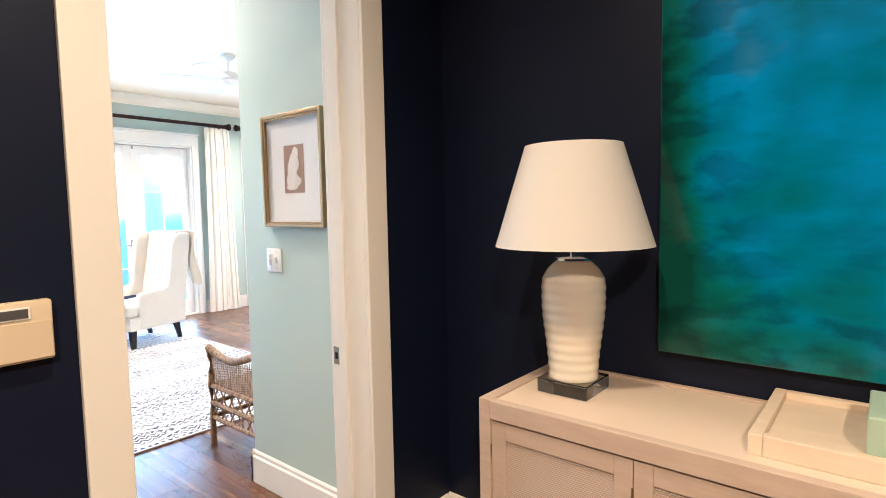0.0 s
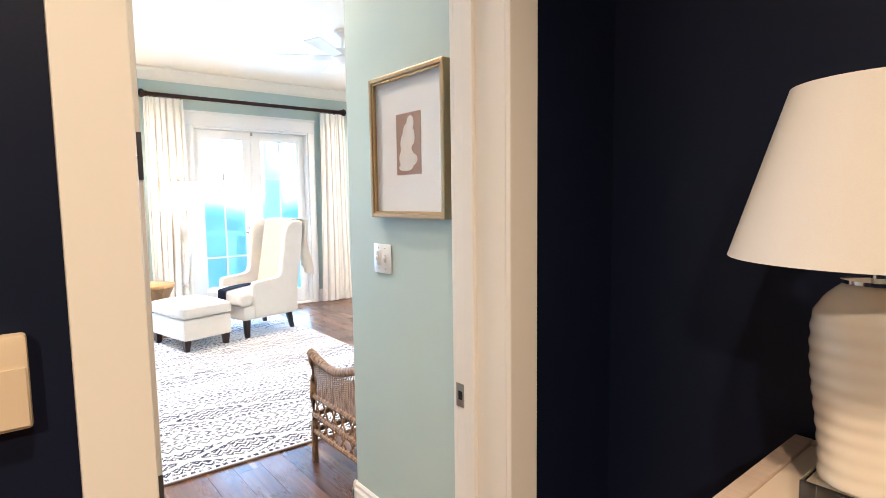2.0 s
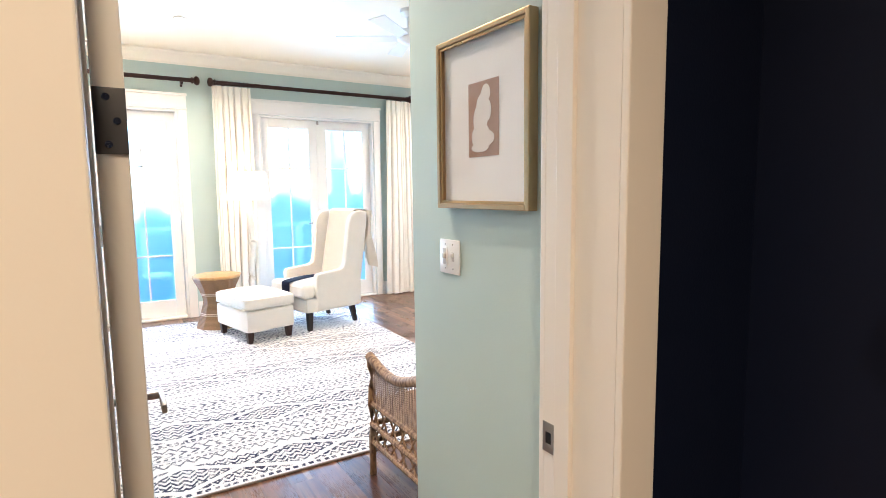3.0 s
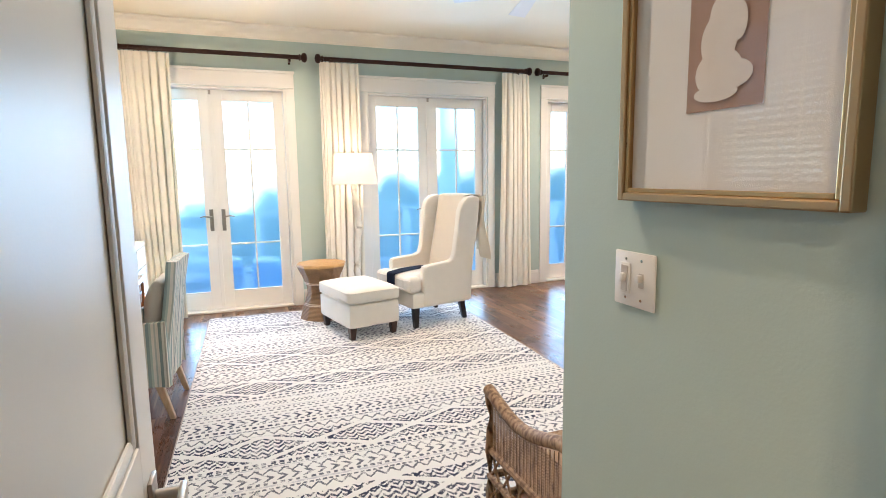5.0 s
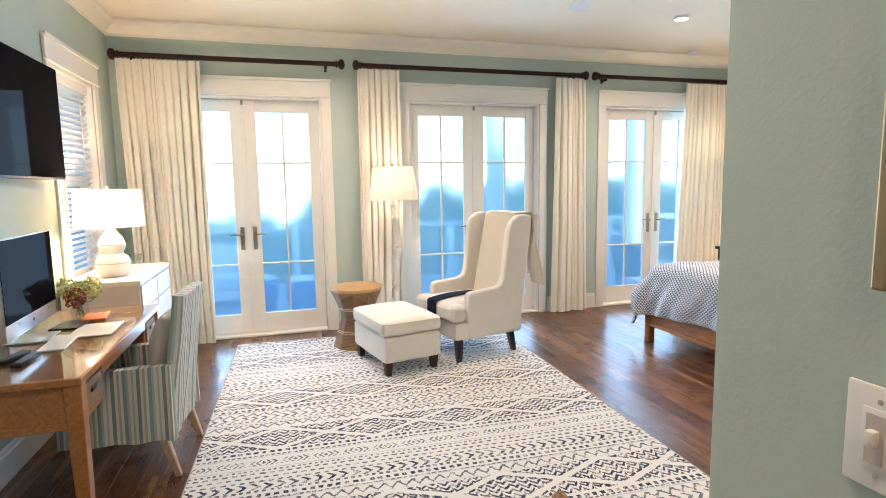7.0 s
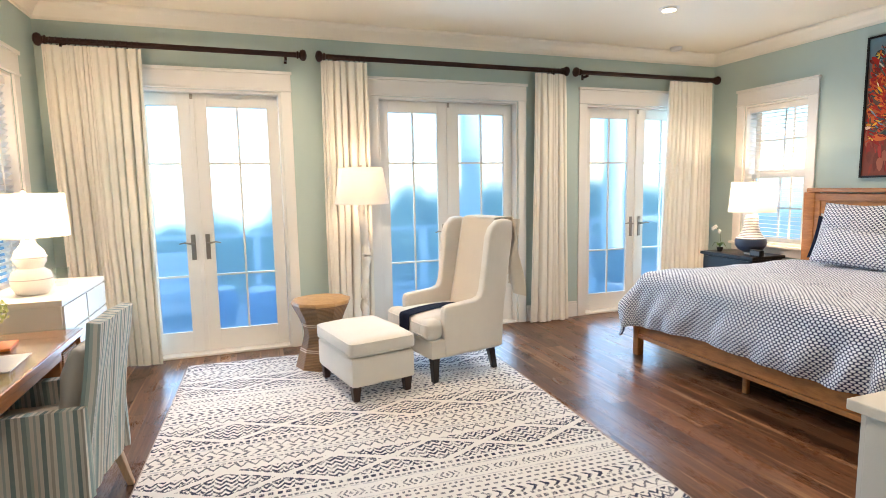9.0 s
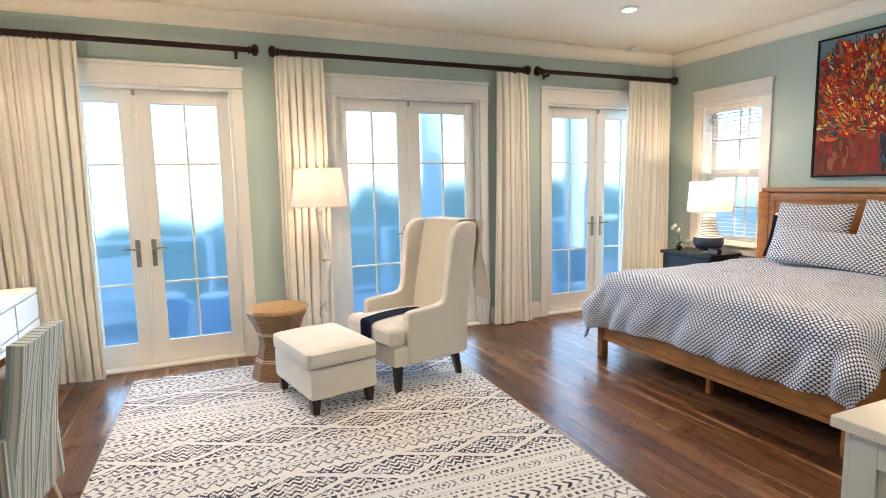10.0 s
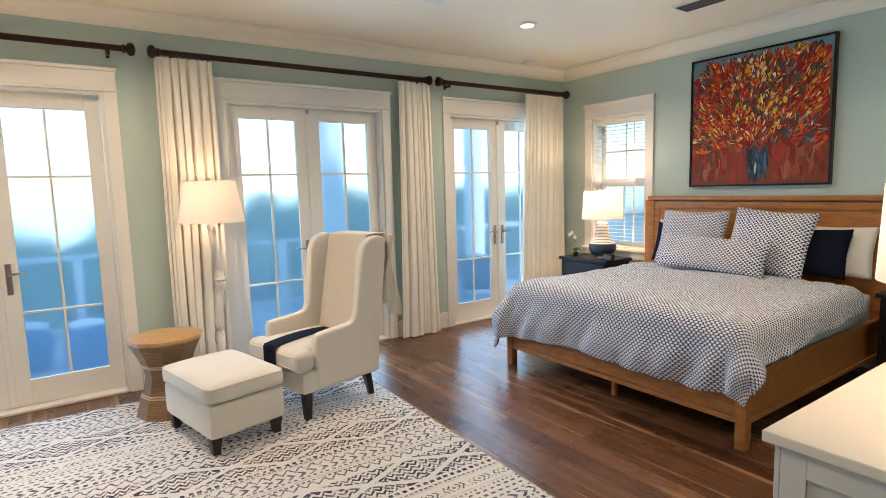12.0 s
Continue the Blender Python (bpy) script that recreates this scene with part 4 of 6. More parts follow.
for s in (-1, 1):
    part("panel_moulding", boxed(s * 1.03, 1.008, 0.5, s * 0.96, 1.02, 1.29, bevel=0.004), BEDWOOD, hb, smooth=None)
    part("side_rail", boxed(s * 0.985, -1.04, 0.155, s * 1.015, 1.0, 0.46, bevel=0.005), BEDWOOD, bed, smooth=None)
    part("rail_bead", boxed(s * 1.015, -1.03, 0.155, s * 1.024, 0.99, 0.185, bevel=0.003), BEDWOOD, bed, smooth=None)
    part("rail_cap", boxed(s * 1.015, -1.03, 0.425, s * 1.022, 0.99, 0.458, bevel=0.003), BEDWOOD, bed, smooth=None)
    part("foot_post", boxed(s * 0.965, -1.095, 0.0, s * 1.03, -1.03, 0.385, bevel=0.006), BEDWOOD, bed)
fb = part("footboard", boxed(-0.965, -1.08, 0.19, 0.965, -1.05, 0.375, bevel=0.004), BEDWOOD, bed, smooth=None)
part("foot_rail", boxed(-0.967, -1.09, 0.155, 0.967, -1.04, 0.188, bevel=0.004), BEDWOOD, fb, smooth=None)
part("centre_leg", boxed(0.002, -0.98, 0.0, 0.038, -0.944, 0.19, bevel=0.003), BEDWOOD, bed)
part("slats", boxed(-0.98, -1.03, 0.19, 0.98, 1.0, 0.24), BEDWOOD, bed, smooth=None)
matt = tagged(part("mattress", cushion(-0.965, -1.02, 0.24, 0.965, 1.0, 0.66, 0.01, 14, 0.07), WHITECLOTH, None, smooth=60), "white mattress on the oak bed", "mattress")
matt.matrix_world = pose(-4.99, 5.1, 0)


def duvet_fn(u, v):
    """Cloth laid over the mattress: u across, v from the foot to the pillows."""
    HX, HY, TOP, r = 1.03, 1.105, 0.735, 0.11
    side = (0.215 - 0.10 * v) if u > 0.5 else (0.40 - 0.08 * v)
    sx = (u - 0.5) * 2 * (HX + side + 0.02 * noise.noise(Vector((0, v * 6, 1))))
    foot = 0.42 + 0.018 * math.sin(9 * u + 1) - 0.08 * u
    sy = -(HY + foot) + v * (HY + foot + 0.62)
    big = noise.noise(Vector((sx * 1.7, sy * 1.9, 3.0)))
    mid = noise.noise(Vector((sx * 5.0 + sy * 2.0, sy * 4.0 - sx * 2.0, 9.0)))
    fine = noise.noise(Vector((sx * 13.0 + sy * 9.0, sy * 6.0, 5.0)))
    puff = 0.035 * max(0.0, 1 - sx * sx) + 0.020 * big + 0.008 * mid + 0.003 * fine - 0.008 * max(0.0, 0.12 - abs(noise.noise(Vector((sx * 3.2 + sy * 2.2, sy * 2.4 - sx * 1.6, 14.0))))) / 0.12
    ex, ey = max(0.0, abs(sx) - (HX - r)), max(0.0, -sy - (HY - r))
    rho = math.hypot(ex, ey)
    px, py = min(abs(sx), HX - r), max(sy, -(HY - r))
    z = TOP + puff * (1 - 0.7 * smoothstep(0.05, 0.35, rho))
    if rho > 0:
        ca, sa = ex / rho, ey / rho
        q = math.pi / 2 * r
        if rho < q:
            out, dz = r * math.sin(rho / r), r - r * math.cos(rho / r)
        else:
            out, dz = r, r + (rho - q)
        hang = smoothstep(0.05, 0.35, dz)
        corner = 2 * ca * sa
        along = sx if sa > ca else sy
        out += hang * (0.03 + 0.09 * corner + 0.016 * (1 + math.sin(11 * along + 6 * big)) + 0.02 * abs(mid) + 0.034 * noise.noise(Vector((along * 8.5 + rho * 4.0, rho * 1.6, 2.0))))
        px, py, z = px + ca * out, py - sa * out, z - dz * (1 - 0.10 * corner)
    return (math.copysign(px, sx), py, max(z, 0.17))


bm = sheet(140, 116, duvet_fn, 0.012, (2.76, 2.12))
duvet = tagged(part("duvet", bm, PRINT, None, smooth=180), "rumpled navy and white scallop print duvet on the bed", "duvet")
duvet.matrix_world = pose(-4.99, 5.1, 0)


def pillow(name, w, h, d, m_, material, label, seed=0, uv=True):
    """A stuffed pillow with pinched corners, standing in its x-z plane."""
    n = 26
    bm = bmesh.new()
    lay = bm.loops.layers.uv.new("UVMap")
    rg = random.Random(seed)
    o = rg.uniform(0, 20)
    for side in (-1, 1):
        g = []
        for i in range(n + 1):
            col = []
            for j in range(n + 1):
                a, b_ = i / n * 2 - 1, j / n * 2 - 1
                t = max(0.0, (1 - a ** 2)) ** 0.42 * max(0.0, (1 - b_ ** 2)) ** 0.42
                pinch_x, pinch_y = 1 - 0.07 * (1 - b_ ** 2) * abs(a) ** 3 * 0 - 0.06 * (1 - abs(b_) ** 1.5) * abs(a), 1 - 0.08 * (1 - abs(a) ** 1.5) * abs(b_)
                k_ = noise.noise(Vector((a * 2 + o, b_ * 2, side)))
                col.append(bm.verts.new((a * w / 2 * pinch_x, side * (d / 2 * t + 0.012 * t * k_), b_ * h / 2 * pinch_y + h / 2)))
            g.append(col)
        for i in range(n):
            for j in range(n):
                q = (g[i][j], g[i + 1][j], g[i + 1][j + 1], g[i][j + 1])
                f = bm.faces.new(q if side < 0 else q[::-1])
                for lp in f.loops:
                    lp[lay].uv = (lp.vert.co.x + o, lp.vert.co.z)
    bmesh.ops.remove_doubles(bm, verts=bm.verts[:], dist=0.0006)
    ob = tagged(part(name, bm, material, None, smooth=180), label, "pillow", "pillows on the bed")
    ob.matrix_world = m_
    return ob


pillow("bed_pillow", 0.62, 0.42, 0.16, pose(-4.33, 6.0, 0.76, -14), WHITECLOTH, "white sleeping pillow against the headboard", 1)
pillow("bed_pillow", 0.62, 0.42, 0.16, pose(-5.62, 6.0, 0.76, -14), WHITECLOTH, "white sleeping pillow against the headboard", 2)
pillow("navy_pillow", 0.64, 0.41, 0.16, pose(-4.47, 5.86, 0.76, -18), NAVYCLOTH, "navy cotton pillow leaning on the white pillow", 3)
pillow("navy_pillow", 0.64, 0.41, 0.16, pose(-5.55, 5.86, 0.76, -18), NAVYCLOTH, "navy cotton pillow leaning on the white pillow", 4)
pillow("euro_pillow", 0.66, 0.56, 0.17, pose(-5.40, 5.71, 0.755, -20, 0, 2), PRINT, "square scallop print pillow propped on the bed", 5)
pillow("euro_pillow", 0.68, 0.58, 0.17, pose(-4.73, 5.70, 0.755, -20, 4, -3), PRINT, "square scallop print pillow propped on the bed", 6)
pillow("lumbar_pillow", 0.98, 0.33, 0.16, pose(-5.08, 5.50, 0.765, -24, 2, 1), PRINT, "long scallop print lumbar pillow on the bed", 7)

# ---- nightstands ----
def nightstand(m_):
    root = thing("nightstand", m_, "black lacquered nightstand with ring pulls", "nightstand", "bedside tables")
    part("body", boxed(-0.32, -0.21, 0.15, 0.32, 0.21, 0.68, bevel=0.004), BLACK, root, smooth=None)
    part("top", boxed(-0.345, -0.235, 0.682, 0.345, 0.22, 0.715, bevel=0.005), BLACK, root, smooth=None)
    for z0, z1 in ((0.17, 0.41), (0.43, 0.665)):
        dr = part("drawer", boxed(-0.3, -0.222, z0, 0.3, -0.211, z1, bevel=0.003), BLACK, root, smooth=None)
        zc = (z0 + z1) / 2
        part("ring_pull", tube([(0.03 * math.cos(a), -0.228, zc - 0.02 + 0.03 * math.sin(a)) for a in [k_ * math.pi / 8 for k_ in range(17)]], 0.004, 6), STEEL, dr, "nickel ring pull")
    for s in (-1, 1):
        for t in (-1, 1):
            part("leg", taper_leg(0.152, 0.025, 0.018), BLACK, root, m=pose(s * 0.28, t * 0.17, 0))
    return root


ns = nightstand(pose(-6.66, 5.93, 0))
copy_thing(ns, pose(-3.56, 5.93, 0))
ROPE = Mat("striped_ceramic", (0.8, 0.78, 0.74), 0.3)
X, Y, Z = ROPE.xyz()
st_ = ((Z * 380).sin() > 0.35)
ROPE.set("Base Color", ROPE.mix(st_ * (Z > 0.155), (0.80, 0.77, 0.72), (0.16, 0.16, 0.17)))
NAVYCER = paint("blue_black_ceramic", (0.035, 0.05, 0.085), 0.4, 0.15, 0.002)
bl = thing("bedside_lamp", pose(-6.545, 5.92, 0.715), "striped white and blue ceramic lamp with lit shade", "table lamp")
part("foot", lathe([(0.06, 0), (0.06, 0.02), (0.05, 0.03)], 28), ROPE, bl)
part("bowl", lathe([(0.06, 0.02), (0.12, 0.05), (0.15, 0.1), (0.152, 0.15), (0.145, 0.168)], 40), NAVYCER, bl, "dark blue ribbed ceramic bowl")
part("neck", lathe([(0.145, 0.168), (0.12, 0.19), (0.085, 0.25), (0.07, 0.32), (0.065, 0.4), (0.05, 0.42)], 36), ROPE, bl)
lamp_top(bl, 0.226, 0.206, 0.315, 0.45, 9)
GREEN = paint("leaf_green", (0.07, 0.14, 0.045), 0.5, 0.3)
PETAL = paint("white_petal", (0.82, 0.80, 0.74), 0.6, 0.05)
orch = thing("orchid", pose(-6.86, 5.83, 0.715), "white potted orchid beside the lamp", "plant")
part("pot", lathe([(0.025, 0), (0.035, 0.05), (0.033, 0.05), (0.02, 0.045)], 18), DARKLEG, orch)
part("stem", tube([(0, 0, 0.04), (0.005, 0, 0.14), (0.0, -0.01, 0.22), (-0.03, -0.03, 0.27), (-0.05, -0.05, 0.26)], 0.0025, 6), GREEN, orch)
for i in range(4):
    an = i * 1.7
    part("leaf", sheet(6, 4, lambda a, b_: (math.cos(an) * a * 0.09 - math.sin(an) * (b_ - 0.5) * 0.03 * math.sin(math.pi * min(a + 0.1, 1)), math.sin(an) * a * 0.09 + math.cos(an) * (b_ - 0.5) * 0.03 * math.sin(math.pi * min(a + 0.1, 1)), 0.05 + 0.05 * math.sin(math.pi * a)), 0.002), GREEN, orch)
for q in ((0, -0.012, 0.225), (-0.03, -0.035, 0.275), (-0.052, -0.052, 0.255)):
    bm = bmesh.new()
    for i in range(5):
        an = i * 2 * math.pi / 5
        bmesh.ops.create_icosphere(bm, subdivisions=1, radius=0.013, matrix=pose(q[0] + 0.014 * math.cos(an), q[1] - 0.004, q[2] + 0.014 * math.sin(an)) @ Matrix.Diagonal((1, 0.35, 1, 1)))
    part("flower", bm, PETAL, orch, "white orchid blossom", smooth=180)
clk = thing("alarm_clock", pose(-6.36, 5.80, 0.715), "small black bedside clock on the nightstand", "clock")
part("case", boxed(-0.065, -0.03, 0, 0.065, 0.03, 0.07, bevel=0.012), BLACK, clk)
part("face", boxed(-0.055, -0.032, 0.012, 0.055, -0.0305, 0.058, bevel=0.0), GREY, clk, smooth=None)

# ---- flower painting ----
m = Mat("oil_paint_strokes", (0.5, 0.1, 0.05), 0.45)
vc = m.nt.nodes.new("ShaderNodeVertexColor")
vc.layer_name = "pigment"
m.set("Base Color", m.mix(m.noise(60, 3) * 0.15, S(m.nt, vc.outputs[0]), (0.3, 0.12, 0.06)))
m.bump(m.noise(140, 3), 0.003, 0.6)
m.set("Specular IOR Level", 0.2)
OIL = m
m = Mat("oil_paint_ground", (0.3, 0.1, 0.06), 0.5)
X, Y, Z = m.xyz()
up = Z + (m.noise(5, 3) - 0.5) * 0.5
m.set("Base Color", m.ramp(up * 0.8 + 0.5, (0.12, (0.20, 0.05, 0.03)), (0.32, (0.20, 0.018, 0.012)), (0.5, (0.09, 0.05, 0.035)), (0.72, (0.15, 0.10, 0.08)), (0.95, (0.15, 0.25, 0.30))))
m.bump(m.noise(90, 4), 0.003, 0.6)
m.set("Specular IOR Level", 0.2)
OILGROUND = m
pic = thing("flower_painting", pose(-5.03, 6.195, 2.12), "large abstract red and yellow flower painting, black frame", "painting")
part("canvas", boxed(-0.61, -0.012, -0.6, 0.61, 0.02, 0.6), OILGROUND, pic, smooth=None)
for a in ((-0.628, -0.6, -0.61, 0.6), (0.61, -0.6, 0.628, 0.6), (-0.628, -0.618, 0.628, -0.6), (-0.628, 0.6, 0.628, 0.618)):
    part("frame", boxed(a[0], -0.022, a[1], a[2], 0.022, a[3], bevel=0.002), BLACK, pic, smooth=None)
rg = random.Random(11)
verts, faces, cols = [], [], []
REDS = [(0.36, 0.010, 0.006), (0.48, 0.020, 0.008), (0.58, 0.060, 0.012), (0.24, 0.008, 0.010), (0.62, 0.130, 0.020)]
DARKS = [(0.045, 0.055, 0.060), (0.080, 0.055, 0.030), (0.030, 0.075, 0.085), (0.13, 0.012, 0.012), (0.10, 0.10, 0.055)]
YELLOWS = [(0.80, 0.42, 0.020), (0.74, 0.30, 0.020), (0.82, 0.56, 0.08)]
CREAMS = [(0.82, 0.72, 0.40), (0.78, 0.72, 0.56), (0.74, 0.50, 0.34)]
BLUES = [(0.16, 0.30, 0.38), (0.11, 0.24, 0.32), (0.22, 0.34, 0.38)]
layer = [0.0132]


def dab(cx, cz, direction, L, w, colour):
    """One brush mark, pointed at its start and blunt at its end."""
    ca, sa = math.cos(direction), math.sin(direction)
    ring = [(-L, 0), (-L * 0.45, w * 0.75), (L * 0.35, w), (L * 0.85, w * 0.6), (L, 0), (L * 0.8, -w * 0.65), (L * 0.3, -w), (-L * 0.5, -w * 0.7)]
    pts = [(cx + a * ca - b_ * sa, cz + a * sa + b_ * ca) for a, b_ in ring]
    if any(abs(x_) > 0.605 or abs(z_) > 0.595 for x_, z_ in pts):
        return
    k_ = rg.uniform(0.75, 1.2)
    layer[0] += 0.0000018
    b0 = len(verts)
    verts.extend((x_, -layer[0], z_) for x_, z_ in pts)
    faces.append(list(range(b0, b0 + 8)))
    cols.append(tuple(min(1.0, q * k_) for q in colour))


def in_bouquet():
    """A spot in the fan of blossoms and the way its stems point there."""
    an, rr = rg.uniform(-0.12, math.pi + 0.12), 0.98 * rg.random() ** 0.62
    rr *= 0.98 + 0.22 * noise.noise(Vector((an * 3.0, 1.0, 4.0)))
    cx, cz = 0.02 + rr * math.cos(an) * 0.80, -0.20 + rr * math.sin(an) * 0.98
    return cx, cz, math.atan2(cz + 0.42, cx - 0.02)


for i in range(620):
    cx, cz, an = in_bouquet()
    dab(cx, cz, an + rg.gauss(0, 0.4), rg.uniform(0.045, 0.095), rg.uniform(0.018, 0.040), rg.choice(REDS * 3 + DARKS * 2))
for i in range(1500):
    cx, cz, an = in_bouquet()
    side = noise.noise(Vector((cx * 4.0, cz * 4.0, 2.0)))
    dab(cx, cz, an + rg.gauss(0, 0.45), rg.uniform(0.018, 0.052), rg.uniform(0.004, 0.012), rg.choice(REDS * 4 + YELLOWS if side > -0.1 else DARKS * 3 + REDS * 2 + BLUES))
for i in range(46):
    cx, cz, an = in_bouquet()
    pal = rg.choice((YELLOWS, YELLOWS + REDS, CREAMS + YELLOWS, REDS, REDS))
    n_, size = rg.randint(4, 8), rg.uniform(0.012, 0.03)
    for k_ in range(n_):
        a = an + rg.uniform(-2.2, 2.2)
        dab(cx + size * math.cos(a), cz + size * math.sin(a), a + rg.gauss(0, 0.3), size * rg.uniform(0.7, 1.1), size * rg.uniform(0.3, 0.55), rg.choice(pal))
    dab(cx, cz, an, size * 0.35, size * 0.25, rg.choice(DARKS))
for i in range(46):
    dab(0.03 + rg.gauss(0, 0.11), 0.42 + rg.gauss(0, 0.06) if i < 26 else 0.12 + rg.gauss(0, 0.07), rg.uniform(0.6, 2.5), rg.uniform(0.02, 0.04), rg.uniform(0.01, 0.02), rg.choice(CREAMS + YELLOWS if i < 26 else YELLOWS))
for i in range(700):
    cx, cz, an = in_bouquet()
    dab(cx, cz, an + rg.gauss(0, 0.35), rg.uniform(0.012, 0.036), rg.uniform(0.003, 0.008), rg.choice(CREAMS + YELLOWS + REDS * 2 + DARKS * 2))
# drips and the dark vase below the blossoms
EARTH = [(0.27, 0.045, 0.025), (0.23, 0.022, 0.014), (0.31, 0.095, 0.050), (0.17, 0.040, 0.025), (0.34, 0.028, 0.018)]
VASE = [(0.010, 0.075, 0.11), (0.016, 0.12, 0.17), (0.012, 0.05, 0.085), (0.02, 0.03, 0.05)]
layer[0] = 0.0124
for i in range(260):
    dab(rg.uniform(-0.58, 0.58), rg.uniform(-0.56, -0.22), math.pi / 2 + rg.gauss(0, 0.12), rg.uniform(0.04, 0.10), rg.uniform(0.010, 0.030), rg.choice(EARTH))
for i in range(90):
    cz = rg.uniform(-0.55, -0.30)
    dab(0.03 + rg.uniform(-0.1, 0.1) * (1.25 + cz), cz, math.pi / 2 + rg.gauss(0, 0.2), rg.uniform(0.03, 0.07), rg.uniform(0.008, 0.022), rg.choice(VASE))
dab(0.015, -0.46, 1.5, 0.06, 0.010, (0.55, 0.58, 0.60)), dab(0.10, -0.42, 1.6, 0.08, 0.012, (0.02, 0.16, 0.34))
me = bpy.data.meshes.new("impasto")
me.from_pydata(verts, [], faces)
att = me.color_attributes.new("pigment", "FLOAT_COLOR", "CORNER")
flat = [(*c_, 1) for f_, c_ in zip(faces, cols) for _ in f_]
att.data.foreach_set("color", [q for c_ in flat for q in c_])
me.materials.append(OIL.m)
st_ob = new("impasto", me)
st_ob.parent = pic
tagged(st_ob, "thick red, yellow and white brush strokes", kind="stuff")

# ---- dresser by the east wall ----
DRES = paint("grey_white_paint", (0.62, 0.61, 0.58), 0.4, 0.04)
DTOPM = paint("cream_top", (0.71, 0.67, 0.60), 0.35, 0.04)
dr = thing("dresser", pose(-2.80, 3.13, 0), "pale grey painted dresser with cream top", "dresser")
part("top", boxed(-0.32, -0.78, 0.89, 0.31, 0.78, 0.92, bevel=0.004), DTOPM, dr, smooth=None)
part("body", boxed(-0.285, -0.75, 0.06, 0.3, 0.75, 0.889, bevel=0.002), DRES, dr, smooth=None)
for x in (-0.27, 0.24):
    for y in (-0.74, 0.68):
        part("foot", boxed(x, y, 0.0, x + 0.05, y + 0.06, 0.06, bevel=0.003), DRES, dr, smooth=None)
for y in (-0.75, 0.69):
    part("stile", boxed(-0.3, y, 0.06, -0.286, y + 0.06, 0.885, bevel=0.002), DRES, dr, smooth=None)
for s in (-1, 1):
    for a in ((-0.28, 0.07, -0.22, 0.885), (0.22, 0.07, 0.28, 0.885), (-0.22, 0.82, 0.22, 0.885), (-0.22, 0.07, 0.22, 0.14)):
        part("side_frame", boxed(a[0], s * 0.751, a[1], a[2], s * 0.762, a[3], bevel=0.002), DRES, dr, smooth=None)
for col_ in range(2):
    for row_ in range(3):
        y0, z0 = -0.68 + col_ * 0.69, 0.08 + row_ * 0.267
        d_ = part("drawer", boxed(-0.3, y0, z0, -0.286, y0 + 0.67, z0 + 0.255, bevel=0.003), DRES, dr, smooth=None)
        part("knob", lathe([(0.008, 0), (0.008, 0.012), (0.016, 0.02), (0.014, 0.028), (0.0005, 0.03)], 14), STEEL, d_, m=pose(-0.3, y0 + 0.335, z0 + 0.13, 0, -90, 0))
dl = thing("dresser_lamp", pose(-2.87, 2.99, 0.92), "dark based table lamp with white linen shade", "table lamp")
part("base", lathe([(0.07, 0), (0.075, 0.02), (0.04, 0.05), (0.06, 0.12), (0.055, 0.2), (0.02, 0.28), (0.012, 0.34)], 30), BLACK, dl)
lamp_top(dl, 0.215, 0.205, 0.285, 0.335, 6)

# ---- desk by the south wall ----
desk = thing("desk", pose(-4.87, -0.305, 0) @ Matrix.Diagonal((0.96, 1, 1, 1)), "reddish wooden writing desk with glass top", "desk")
part("top", boxed(-0.75, -0.31, 0.72, 0.75, 0.31, 0.75, bevel=0.004), DESKWOOD, desk, smooth=None)
GLOSSTOP = make_glass("desk_glass", (0.95, 0.98, 0.97), 0.10)
g_ = part("glass_top", boxed(-0.745, -0.305, 0.7515, 0.745, 0.305, 0.7575, bevel=0.001), GLOSSTOP, desk, "clear glass top", smooth=None)
g_.visible_shadow = False
for s in (-1, 1):
    for t in (-1, 1):
        part("leg", taper_leg(0.72, 0.032, 0.024), DESKWOOD, desk, m=pose(s * 0.715, t * 0.275, 0))
    part("end_apron", boxed(s * 0.735, -0.245, 0.54, s * 0.715, 0.245, 0.718, bevel=0.003), DESKWOOD, desk, smooth=None)
    part("end_rail", boxed(s * 0.745, -0.245, 0.54, s * 0.735, 0.245, 0.57, bevel=0.003), DESKWOOD, desk, smooth=None)
    x0, x1 = sorted((s * 0.683, s * 0.42))
    part("drawer_case", boxed(x0, -0.25, 0.54, x1, 0.28, 0.718, bevel=0.003), DESKWOOD, desk, smooth=None)
    wd = part("drawer", boxed(x0 + 0.02, 0.281, 0.575, x1 - 0.02, 0.292, 0.695, bevel=0.003), CANE, desk, "woven cane drawer front", smooth=None)
    part("drawer_pull", boxed((x0 + x1) / 2 - 0.05, 0.293, 0.642, (x0 + x1) / 2 + 0.05, 0.302, 0.662, bevel=0.004), DARKLEG, wd)
part("front_apron", boxed(-0.42, 0.27, 0.665, 0.42, 0.29, 0.718, bevel=0.003), DESKWOOD, desk, smooth=None)
part("back_apron", boxed(-0.68, -0.29, 0.54, 0.68, -0.27, 0.718, bevel=0.003), DESKWOOD, desk, smooth=None)
SCREEN = Mat("black_coated_screen", (0.006, 0.006, 0.008), 0.4)
gl_ = SCREEN.nt.nodes.new("ShaderNodeBsdfGlossy")
mx_ = SCREEN.nt.nodes.new("ShaderNodeMixShader")
SCREEN.set("Specular IOR Level", 0.0)
gl_.inputs["Roughness"].default_value, mx_.inputs[0].default_value = 0.03, 0.014
SCREEN.nt.links.new(SCREEN.b.outputs[0], mx_.inputs[1]), SCREEN.nt.links.new(gl_.outputs[0], mx_.inputs[2])
SCREEN.nt.links.new(mx_.outputs[0], SCREEN.nt.nodes["Material Output"].inputs[0])
